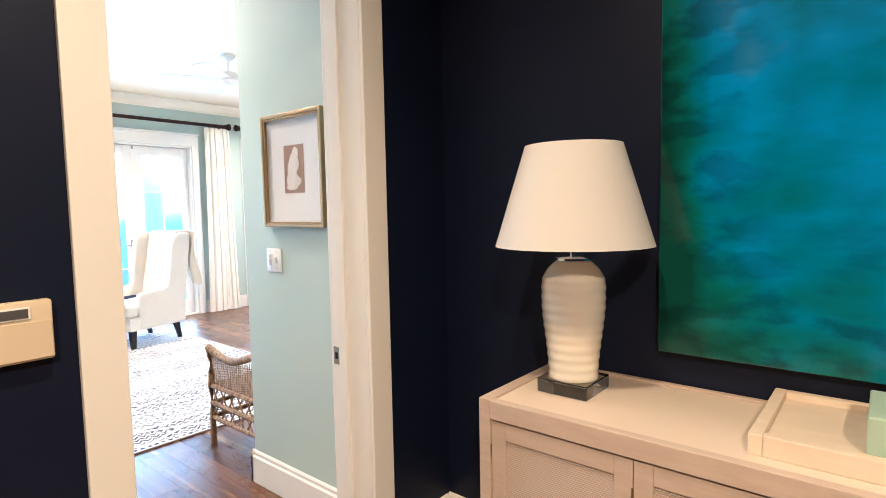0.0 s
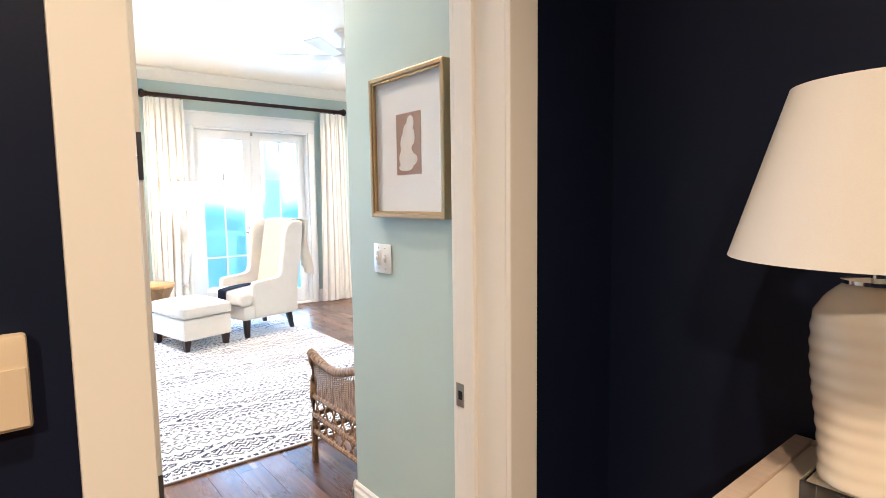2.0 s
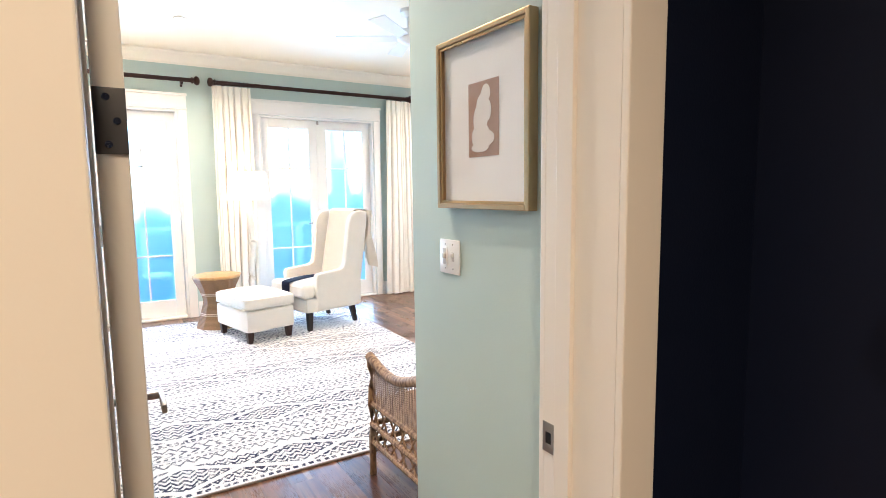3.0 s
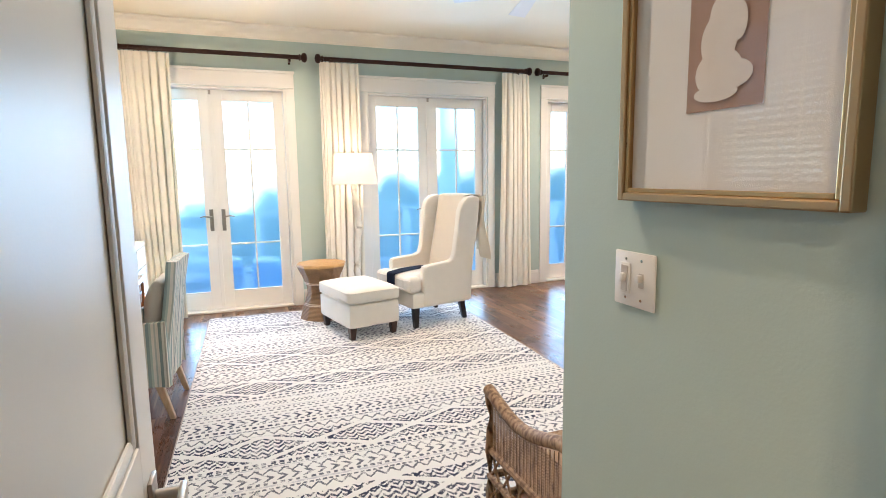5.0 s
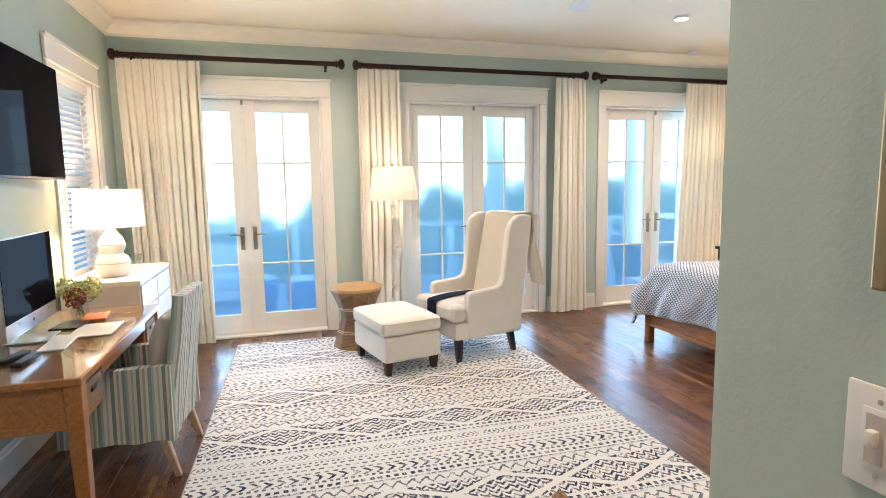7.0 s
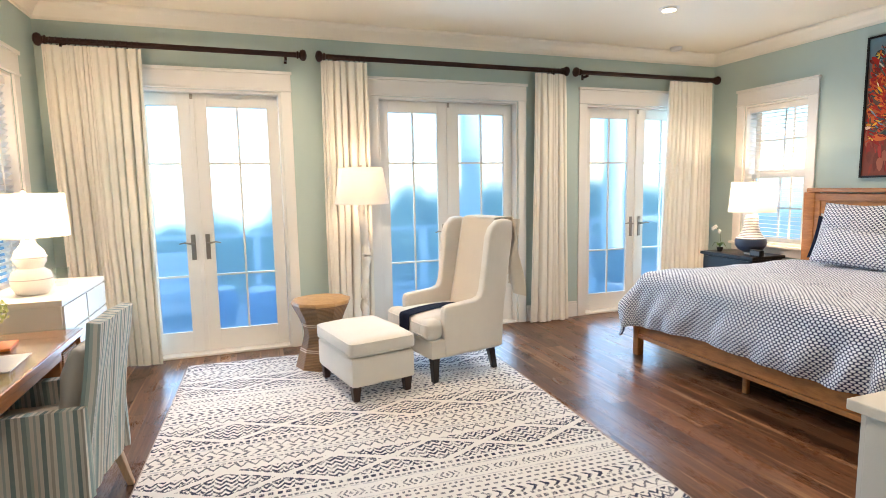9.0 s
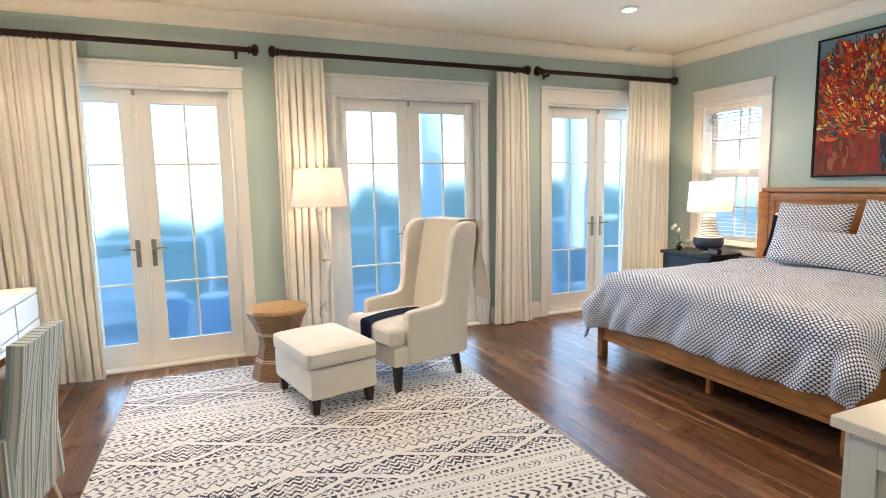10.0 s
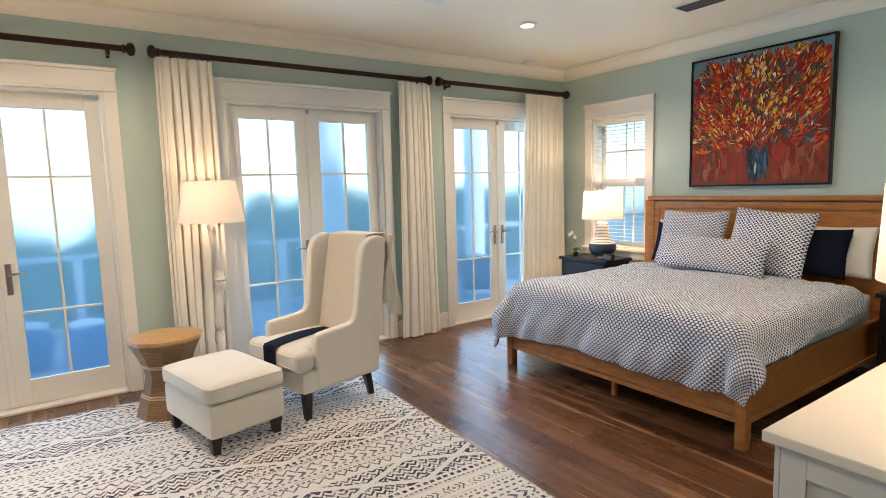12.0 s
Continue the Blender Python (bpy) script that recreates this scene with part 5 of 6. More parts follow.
im = thing("desktop_computer", pose(-4.86, -0.42, 0.7578, 0, 0, 3), "silver all-in-one computer with dark screen", "computer")
part("foot", boxed(-0.1, -0.1, 0.0, 0.1, 0.09, 0.008, bevel=0.003), ALU, im)
part("stand", boxed(-0.06, -0.09, 0.006, 0.06, -0.08, 0.3, bevel=0.003), ALU, im)
sc = part("body", boxed(-0.325, -0.02, 0.06, 0.325, 0.012, 0.515, bevel=0.006), ALU, im)
part("screen", boxed(-0.322, 0.0125, 0.138, 0.322, 0.0145, 0.512), SCREEN, sc, smooth=None)
part("badge", lathe([(0.009, 0), (0.009, 0.0015)], 16), GREY, sc, m=pose(0, 0.012, 0.1, -90))
kb = tagged(part("keyboard", boxed(-0.14, -0.055, 0, 0.14, 0.055, 0.008, bevel=0.003), PLASTIC, None, smooth=None), "flat white keyboard on the desk", "keyboard")
kb.matrix_world = pose(-4.72, -0.26, 0.758, 0, 0, 4)
bk = tagged(part("notebook", boxed(-0.09, -0.06, 0, 0.09, 0.06, 0.012, bevel=0.002), paint("orange_cover", (0.7, 0.2, 0.03), 0.5), None, smooth=None), "orange notebook on the desk", "notebook")
bk.matrix_world = pose(-5.26, -0.26, 0.758, 0, 0, 8)
bk2 = tagged(part("black_folder", boxed(-0.1, -0.07, 0, 0.1, 0.07, 0.008, bevel=0.002), BLACK, None, smooth=None), "black leather folder on the desk", "folder")
bk2.matrix_world = pose(-5.1, -0.33, 0.758, 0, 0, -6)
pp = tagged(part("paper_sheet", boxed(-0.14, -0.1, 0, 0.14, 0.1, 0.004), PLASTIC, None, smooth=None), "white papers lying on the glass desk top", "papers")
pp.matrix_world = pose(-4.95, -0.17, 0.758, 0, 0, 3)
for i, x in enumerate((-4.50, -4.44)):
    rc = thing("remote_control", pose(x, -0.36 + i * 0.07, 0.758, 0, 0, 80 + 8 * i), "black remote control lying on the desk", "remote", "remotes on the desk")
    part("case", boxed(-0.022, -0.09, 0, 0.022, 0.09, 0.016, bevel=0.005), BLACK, rc)
    part("buttons", boxed(-0.015, -0.07, 0.016, 0.015, 0.06, 0.0175), GREY, rc, smooth=None)
# hydrangeas in a glass
vs = thing("flower_vase", pose(-5.33, -0.36, 0.758), "hydrangeas in a small clear glass vase", "flowers")
VG = make_glass("vase_glass", (0.93, 0.97, 0.96))
gl_ = part("vase", lathe([(0.04, 0), (0.045, 0.004), (0.047, 0.08), (0.046, 0.085), (0.043, 0.08), (0.041, 0.008), (0.0005, 0.008)], 24), VG, vs, "clear glass vase")
gl_.visible_shadow = False
bm = bmesh.new()
rg = random.Random(5)
for i in range(7):
    a = i * 0.9
    tube([(0.02 * math.cos(a + 2), 0.02 * math.sin(a + 2), 0.01), (0.02 * math.cos(a), 0.02 * math.sin(a), 0.1), (0.05 * math.cos(a), 0.05 * math.sin(a), 0.14)], 0.0025, 5, bm)
part("stems", bm, GREEN, vs)
HYD = Mat("hydrangea_petals", (0.4, 0.45, 0.1), 0.7)
HYD.set("Base Color", HYD.ramp(HYD.island(), (0.1, (0.36, 0.42, 0.07)), (0.5, (0.62, 0.62, 0.20)), (0.9, (0.74, 0.70, 0.38))))
HYR = Mat("hydrangea_red", (0.3, 0.06, 0.05), 0.7)
HYR.set("Base Color", HYR.ramp(HYR.island(), (0.1, (0.18, 0.03, 0.03)), (0.9, (0.42, 0.12, 0.08))))
for cx, cy, cz, R, mt in ((-0.06, 0.04, 0.155, 0.066, HYD), (0.02, 0.06, 0.15, 0.060, HYD), (0.03, -0.04, 0.17, 0.066, HYD), (-0.085, -0.03, 0.14, 0.056, HYD), (0.095, 0.01, 0.125, 0.056, HYR)):
    bm = bmesh.new()
    for i in range(150):
        d = Vector((rg.gauss(0, 1), rg.gauss(0, 1), rg.gauss(0, 1))).normalized()
        q = Vector((cx, cy, cz)) + d * R * rg.uniform(0.75, 1.0)
        rt = d.to_track_quat("Z", "Y").to_matrix().to_4x4() @ pose(0, 0, 0, rg.uniform(-30, 30), rg.uniform(-30, 30), rg.uniform(0, 90))
        s_ = rg.uniform(0.007, 0.012)
        vv = [bm.verts.new((Matrix.Translation(q) @ rt) @ Vector(c_)) for c_ in ((s_, 0, 0.003), (0, s_, 0), (-s_, 0, 0.003), (0, -s_, 0))]
        bm.faces.new(vv)
    part("bloom", bm, mt, vs, smooth=None)

cord = tagged(part("power_cord", tube([(-4.62 + 0.03 * i, -0.60 + 0.004 * i, 0.70 - 0.70 * math.sin(min(1, i / 9) * math.pi / 2) ** 0.8 + 0.012) for i in range(10)] + [(-4.30 + 0.05 * math.cos(a), -0.52 + 0.08 * math.sin(a), 0.01) for a in (0.4, 1.2, 2.0, 2.8)], 0.003, 5), PLASTIC, None), "white power cord hanging behind the desk", "cord")

# ---- slipcovered desk chair ----
m = Mat("striped_slipcover", (0.5, 0.55, 0.5), 0.9)
U, V, W = m.xyz("UV")
p = (U / 0.135).frac()
c_ = m.ramp(p, (0.0, (0.70, 0.68, 0.62)), (0.12, (0.17, 0.25, 0.25)), (0.26, (0.70, 0.68, 0.62)), (0.36, (0.42, 0.41, 0.36)), (0.46, (0.72, 0.70, 0.64)), (0.56, (0.23, 0.33, 0.33)), (0.70, (0.40, 0.50, 0.48)), (0.8, (0.72, 0.70, 0.64)), (0.92, (0.42, 0.48, 0.46)))
for n_ in m.nt.nodes:
    if n_.bl_idname == "ShaderNodeValToRGB":
        n_.color_ramp.interpolation = "CONSTANT"
m.set("Base Color", m.mix(m.noise(30, 3) * 0.2, c_, (0.66, 0.66, 0.62)))
m.bump(m.noise(700, 1) + m.noise(12, 3) * 2.0, 0.003, 0.6)
STRIPE = m


def stripe_panel(nu, nv, fn, thick, w, h):
    return sheet(nu, nv, fn, thick, (w, h))


dc = thing("desk_chair", pose(-4.985, 0.005, 0, 0, 0, -5), "striped slipcovered dining chair with pale legs", "chair")
for s in (-1, 1):
    part("leg", taper_leg(0.32, 0.024, 0.015, (0, 0.09)), LEGWOOD, dc, m=pose(s * 0.235, 0.14, 0))
    part("leg", taper_leg(0.32, 0.024, 0.016), LEGWOOD, dc, m=pose(s * 0.235, -0.24, 0))
part("seat", cushion(-0.265, -0.29, 0.3, 0.265, 0.19, 0.46, 0.02, 10, 0.03), GREYCLOTH, dc, smooth=60)


def dcback(u, v):
    x = (u - 0.5) * (0.46 - 0.03 * v)
    z = 0.2 + 0.75 * v
    return (x, 0.155 + 0.100 * v ** 1.2 + 0.006 * math.sin(20 * u) * (1 - v) + 0.004 * math.sin(7 * v + 9 * u), z + 0.006 * math.sin(22 * u) * (1 - v))
part("back_cover", stripe_panel(40, 24, dcback, 0.055, 0.62, 0.8), STRIPE, dc, "striped blue, grey and cream slipcover", smooth=60)
for s in (-1, 1):
    def dcside(u, v, s=s):
        z = 0.215 + (0.385 - 0.02 * (1 - u)) * v
        fl = 0.02 * (1 - v) + 0.006 * math.sin(19 * u) * (1 - v)
        return (s * (0.262 + fl), -0.30 + 0.53 * u, z + 0.005 * math.sin(17 * u) * (1 - v))
    part("arm_cover", stripe_panel(36, 14, dcside, 0.05 * s, 0.6, 0.4), STRIPE, dc, "striped slipcovered arm", smooth=60)


def dcfront(u, v):
    return ((u - 0.5) * 0.52, -0.305 - 0.008 * math.sin(18 * u) * (1 - v), 0.215 + 0.2 * v)
part("front_skirt", stripe_panel(30, 8, dcfront, 0.004, 0.55, 0.2), STRIPE, dc, "striped front skirt", smooth=60)
dp = pillow("chair_pillow", 0.42, 0.36, 0.14, pose(-5.0, 0.12, 0.485, -12, 0, -5), GREYCLOTH, "grey linen pillow on the desk chair", 9)
dp["group"] = "chair pillow"

# ---- low white cabinet with lamp ----
CAB = paint("ivory_lacquer", (0.78, 0.75, 0.68), 0.35, 0.03)
cab = thing("white_cabinet", pose(-6.252, -0.385, 0) @ Matrix.Diagonal((1.147, 1, 1, 1)), "ivory lacquered cabinet beside the desk", "cabinet")
part("body", boxed(-0.405, -0.23, 0.0, 0.405, 0.235, 0.845, bevel=0.003), CAB, cab, smooth=None)
part("top", boxed(-0.415, -0.235, 0.846, 0.415, 0.245, 0.88, bevel=0.003), CAB, cab, smooth=None)
for i, (a, b_) in enumerate(((-0.4, -0.01), (0.01, 0.4))):
    d_ = part("drawer", boxed(a, 0.2355, 0.68, b_, 0.2475, 0.838, bevel=0.002), CAB, cab, smooth=None)
    d_ = part("door", boxed(a, 0.2355, 0.03, b_, 0.2475, 0.67, bevel=0.002), CAB, cab, smooth=None)
gourd = thing("gourd_lamp", pose(-6.09, -0.375, 0.88), "white ceramic double gourd lamp, lit shade", "table lamp")
CERAMIC = paint("white_ceramic", (0.74, 0.72, 0.70), 0.35, 0.05, 0.002)
part("body", lathe([(0.075, 0), (0.085, 0.01), (0.106, 0.05), (0.110, 0.095), (0.098, 0.135), (0.066, 0.16), (0.068, 0.17), (0.083, 0.195), (0.086, 0.225), (0.074, 0.265), (0.042, 0.305), (0.030, 0.33)], 40), CERAMIC, gourd, smooth=60)
for z, r in ((0.095, 0.110), (0.225, 0.086)):
    part("band", tube([(r * math.cos(k_ * math.pi / 16), r * math.sin(k_ * math.pi / 16), z) for k_ in range(33)], 0.003, 6), paint("grey_glaze", (0.45, 0.44, 0.43)), gourd, "grey glazed band")
part("harp_stem", lathe([(0.012, 0.33), (0.012, 0.4)], 14), STEEL, gourd)
lamp_top(gourd, 0.218, 0.207, 0.26, 0.35, 13)
gs = thing("glass_ornament", pose(-6.36, -0.30, 0.88), "small faceted clear glass ornament", "ornament")
gg = part("body", lathe([(0.03, 0), (0.04, 0.03), (0.02, 0.05), (0.045, 0.08), (0.05, 0.12), (0.046, 0.12), (0.04, 0.082), (0.0005, 0.06)], 8), VG, gs, smooth=None)
gg.visible_shadow = False

# ---- television ----
tv = thing("television", pose(-5.335, -0.60, 1.91), "large black flat television on the wall", "television")
part("housing", boxed(-0.61, -0.015, -0.355, 0.61, 0.03, 0.355, bevel=0.006), BLACK, tv)
part("screen", boxed(-0.603, 0.031, -0.34, 0.603, 0.0325, 0.348), SCREEN, tv, smooth=None)
part("wall_mount", boxed(-0.2, -0.038, -0.15, 0.2, -0.016, 0.15), GREY, tv, smooth=None)

# ---- wicker armchair against the wall end ----
m = Mat("rattan_wicker", (0.3, 0.18, 0.1), 0.6)
g1 = m.noise(70, 3, (1, 1, 0.3))
m.set("Base Color", m.ramp(g1, (0.35, (0.15, 0.075, 0.035)), (0.62, (0.42, 0.26, 0.14))))
m.bump(g1, 0.002, 0.6)
WICK = m
wk = thing("wicker_chair", pose(-2.76, 1.78, 0), "brown woven rattan armchair with open lattice base", "wicker chair")
def pole(a, b_, r=0.017, nm="pole", parent=None, mid=None):
    pts = [a] + ([mid] if mid else []) + [b_]
    return part(nm, tube(pts, r, 8), WICK, parent or wk)
X0, X1, Y0, Y1 = -0.275, 0.29, -0.28, 0.3
for y in (Y0, Y1):
    part("post", tube([(X0, y, 0), (X0, y, 0.2), (X0 - 0.002, y, 0.36), (X0 + 0.012, y, 0.46), (X0 + 0.004, y, 0.56), (X0 - 0.005, y, 0.605)], 0.019, 10), WICK, wk)
    part("post", tube([(X1, y, 0), (X1, y, 0.62)], 0.019, 10), WICK, wk)
    # scooped top rail
    part("top_rail", tube([(X0 - 0.012 + (X1 - X0 + 0.012) * t, y, 0.612 - 0.055 * math.sin(math.pi * min(1, t * 1.15)) ** 1.2 + 0.02 * t) for t in [i / 14 for i in range(15)]], 0.023, 10), WICK, wk)
    for z in (0.375, 0.265, 0.175):
        part("rail", tube([(X0, y, z), (X1, y, z)], 0.015, 8), WICK, wk)
    # woven panel: stakes with strands in and out
    bm = bmesh.new()
    for i in range(23):
        x = X0 + 0.02 + (X1 - X0 - 0.04) * i / 22
        t = (x - X0) / (X1 - X0)
        tube([(x, y, 0.375), (x, y, 0.6 - 0.055 * math.sin(math.pi * min(1, t * 1.15)) ** 1.2)], 0.0022, 5, bm)
    for k_ in range(34):
        z = 0.385 + 0.0052 * k_
        sg = 1 if k_ % 2 else -1
        tube([(X0 + 0.015 + (X1 - X0 - 0.03) * i / 22, y + sg * (0.0028 if i % 2 else -0.0028), z) for i in range(23)], 0.0021, 4, bm)
    tagged(part("woven_panel", bm, WICK, wk), "tightly woven wicker side panel", kind="stuff")
    bm = bmesh.new()
    for z0, z1 in ((0.175, 0.265), (0.265, 0.375)):
        n_ = 6
        for i in range(n_):
            xa, xb = X0 + (X1 - X0) * i / n_, X0 + (X1 - X0) * (i + 1) / n_
            tube([(xa + 0.01, y, z0), (xb - 0.01, y, z1)], 0.005, 5, bm), tube([(xb - 0.01, y, z0), (xa + 0.01, y, z1)], 0.005, 5, bm)
    part("lattice", bm, WICK, wk)
for z in (0.375, 0.265, 0.175):
    for x in (X0, X1):
        part("rail", tube([(x, Y0, z), (x, Y1, z)], 0.015, 8), WICK, wk)
part("seat", boxed(X0 + 0.01, Y0 + 0.01, 0.372, X1 - 0.01, Y1 - 0.01, 0.39, bevel=0.004), CANE, wk, smooth=None)
part("back_rail", tube([(X1, Y0, 0.62), (X1, Y1, 0.62)], 0.02, 8), WICK, wk)

# ---- framed print ----
fr = thing("framed_print", pose(-1.935, 1.4025, 1.634), "brown and white abstract print in a gold frame", "framed print")
FW, FH = 0.228, 0.262
FRAMEB = metal("brushed_bronze_gilt", (0.45, 0.31, 0.17), 0.42)
for a in ((-FW, -FH, -FW + 0.016, FH), (FW - 0.016, -FH, FW, FH), (-FW + 0.016, -FH, FW - 0.016, -FH + 0.016), (-FW + 0.016, FH - 0.016, FW - 0.016, FH)):
    part("frame", boxed(a[0], -0.036, a[1], a[2], -0.002, a[3], bevel=0.003), FRAMEB, fr, smooth=None)
F2 = FW - 0.016
F3 = FH - 0.016
for a in ((-F2, -F3, -F2 + 0.009, F3), (F2 - 0.009, -F3, F2, F3), (-F2 + 0.009, -F3, F2 - 0.009, -F3 + 0.009), (-F2 + 0.009, F3 - 0.009, F2 - 0.009, F3)):
    part("gilt_slip", boxed(a[0], -0.031, a[1], a[2], -0.0245, a[3], bevel=0.002), GOLD, fr, "bright gold inner slip", smooth=None)
MAT_ = paint("mat_board", (0.80, 0.78, 0.76), 0.8, 0.02)
part("mat_board", boxed(-FW + 0.016, -0.012, -FH + 0.016, FW - 0.016, -0.006, FH - 0.016), MAT_, fr, smooth=None)
part("print", boxed(-0.075, -0.0135, -0.105, 0.075, -0.0125, 0.115), paint("taupe_print", (0.38, 0.24, 0.18), 0.8, 0.05), fr, smooth=None)
SIL = paint("cream_cutout", (0.74, 0.68, 0.62), 0.8, 0.03)
bm = bmesh.new()
for cx, cz, rx, rz_ in ((0.014, 0.078, 0.022, 0.026), (-0.002, 0.045, 0.030, 0.034), (-0.012, 0.005, 0.036, 0.045), (-0.010, -0.045, 0.047, 0.038), (0.022, -0.052, 0.034, 0.022), (-0.014, -0.078, 0.044, 0.014), (0.026, 0.028, 0.016, 0.030)):
    ring = [bm.verts.new((cx + rx * math.cos(k_ * math.pi / 12), -0.0145 - 0.0002 * len(bm.faces), cz + rz_ * math.sin(k_ * math.pi / 12))) for k_ in range(24)]
    bm.faces.new(ring)
bmesh.ops.recalc_face_normals(bm, faces=bm.faces[:])
part("cutout_shape", bm, SIL, fr, "cream curved cut-out shape", smooth=None)
pg = part("glazing", boxed(-FW + 0.016, -0.024, -FH + 0.016, FW - 0.016, -0.022, FH - 0.016), make_glass("picture_glass", (1, 1, 1)), fr, smooth=None)
pg.visible_shadow = False

# ---- light switch ----
sw = thing("light_switch", pose(-2.139, 1.402, 1.207), "white double light switch plate on the wall", "light switch")
# shadow inside the slots, put into the colour as a greyer plastic
SLOT = paint("slot_shadow_plastic", (0.55, 0.51, 0.47), 0.5, 0.05, 0.0001)
part("plate", boxed(-0.06, -0.006, -0.058, 0.06, 0.0, 0.058, bevel=0.003), PLASTIC, sw)
part("dimmer_bezel", boxed(-0.04, -0.0095, -0.032, -0.008, -0.006, 0.034, bevel=0.002), PLASTIC, sw)
part("slider_slot", boxed(-0.034, -0.0105, -0.026, -0.015, -0.0095, 0.028), SLOT, sw, "shaded slider slot", smooth=None)
part("paddle", boxed(-0.03, -0.02, -0.006, -0.019, -0.008, 0.012, bevel=0.003), PLASTIC, sw)
part("toggle", boxed(0.018, -0.018, -0.002, 0.028, -0.006, 0.014, bevel=0.003), PLASTIC, sw)
part("toggle_slot", boxed(0.016, -0.0072, -0.014, 0.03, -0.006, 0.016), SLOT, sw, smooth=None)
for x in (-0.023, 0.023):
    for z in (-0.04, 0.042):
        part("screw", lathe([(0.003, 0), (0.003, 0.0012)], 10), CHROME, sw, m=pose(x, -0.006, z, 90))

# ---- keypad in the navy room ----
kp = thing("alarm_keypad", pose(XN + 0.002, 0.151, 1.193), "beige plastic alarm keypad with grey display", "keypad")
part("case", boxed(0.0, -0.1, -0.068, 0.028, 0.1, 0.068, bevel=0.006), BEIGE, kp)
part("flap", boxed(0.0285, -0.095, -0.062, 0.0315, 0.096, 0.022, bevel=0.001), BEIGE, kp, smooth=None)
part("display_rim", boxed(0.0285, -0.065, 0.028, 0.031, 0.058, 0.056, bevel=0.001), PLASTIC, kp, smooth=None)
part("display", boxed(0.0315, -0.06, 0.032, 0.0322, 0.053, 0.052), GREY, kp, smooth=None)

# ---- sideboard ----
sb = thing("sideboard", pose(0.145, 1.452, 0), "whitewashed oak sideboard with cane doors", "sideboard")
SW, SD = 0.92, 0.243
for s in (-1, 1):
    part("side_panel", boxed(s * SW, -SD, 0.0, s * (SW - 0.04), SD, 0.861, bevel=0.003), PALE, sb, smooth=None)
part("top", boxed(-SW + 0.04, -SD + 0.03, 0.80, SW - 0.04, SD - 0.025, 0.853, bevel=0.002), paint("pale_cream_top", (0.70, 0.58, 0.47), 0.4, 0.04), sb, "cream inset top", smooth=None)
part("front_rail", boxed(-SW + 0.04, -SD, 0.80, SW - 0.04, -SD + 0.03, 0.859, bevel=0.003), PALE, sb, smooth=None)
part("back_rail", boxed(-SW + 0.04, SD - 0.025, 0.80, SW - 0.04, SD, 0.861, bevel=0.003), PALE, sb, smooth=None)
part("carcass", boxed(-SW + 0.04, -SD + 0.04, 0.09, SW - 0.04, SD, 0.795), PALE, sb, smooth=None)
part("plinth", boxed(-SW + 0.04, -SD + 0.02, 0.05, SW - 0.04, -SD + 0.039, 0.1), PALE, sb, smooth=None)
m = Mat("rope_cane", (0.5, 0.4, 0.3), 0.7)
X, Y, Z = m.xyz()
wv = (Z * 1050).sin() * 0.5 + 0.5
wx = (X * 700 + (Z * 167.1).floor() * 3.14).sin() * 0.5 + 0.5
m.set("Base Color", m.mix(wv * 0.5 + wx * 0.5, (0.43, 0.34, 0.27), (0.66, 0.54, 0.45)))
m.bump(wv + wx, 0.0012, 0.6)
ROPEC = m
nd = 4
dw = (2 * (SW - 0.04)) / nd
for i in range(nd):
    a, b_ = -SW + 0.04 + dw * i + 0.0012, -SW + 0.04 + dw * (i + 1) - 0.0012
    bm = bmesh.new()
    for q in ((a, 0.1, a + 0.05, 0.793), (b_ - 0.05, 0.1, b_, 0.793), (a + 0.05, 0.1, b_ - 0.05, 0.155), (a + 0.05, 0.74, b_ - 0.05, 0.793)):
        box(bm, q[0], -SD + 0.008, q[1], q[2], -SD + 0.036, q[3], 0.002)
    d_ = part("door", bm, PALE, sb, smooth=None)
    part("cane_panel", boxed(a + 0.05, -SD + 0.016, 0.155, b_ - 0.05, -SD + 0.03, 0.74), ROPEC, d_, "woven rope panel", smooth=None)
    for z in (0.2, 0.7):
        part("hinge", tube([(a - 0.002, -SD + 0.006, z - 0.02), (a - 0.002, -SD + 0.006, z + 0.02)], 0.004, 6), STEEL, d_)

# lamp on the sideboard
rl = thing("ribbed_lamp", pose(-0.583, 1.468, 0.853), "white ribbed glass lamp with cream shade", "table lamp")
ACRYL = Mat("clear_acrylic", (0.96, 0.98, 0.97), 0.03)
ACRYL.set("Transmission Weight", 1.0), ACRYL.set("IOR", 1.49)
part("base", boxed(-0.085, -0.085, 0.0005, 0.085, 0.085, 0.045, bevel=0.003), ACRYL, rl, "clear acrylic base", smooth=None)
prof = []
for i in range(75):
    t = i / 74
    z = 0.0455 + 0.3755 * t
    r = 0.078 + 0.023 * smoothstep(0, 0.7, t) - 0.048 * max(0.0, (t - 0.78) / 0.22) ** 2.2
    prof.append((r + 0.0011 * math.sin(t * 2 * math.pi * 12) * (1 - smoothstep(0.85, 0.97, t)), z))
m = Mat("pearl_glass", (0.72, 0.68, 0.62), 0.15)
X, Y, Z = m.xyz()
# tint by height; shoulder colour is lightened against the lampshade's shadow
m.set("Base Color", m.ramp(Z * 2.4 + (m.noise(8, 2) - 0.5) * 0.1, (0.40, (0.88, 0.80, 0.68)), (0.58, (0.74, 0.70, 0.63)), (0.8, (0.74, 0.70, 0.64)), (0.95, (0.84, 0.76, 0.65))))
m.set("Subsurface Weight", 0.35), m.set("Subsurface Radius", (0.12, 0.10, 0.08)), m.set("Subsurface Scale", 1.0)
m.set("Coat Weight", 0.6), m.set("Coat Roughness", 0.05)
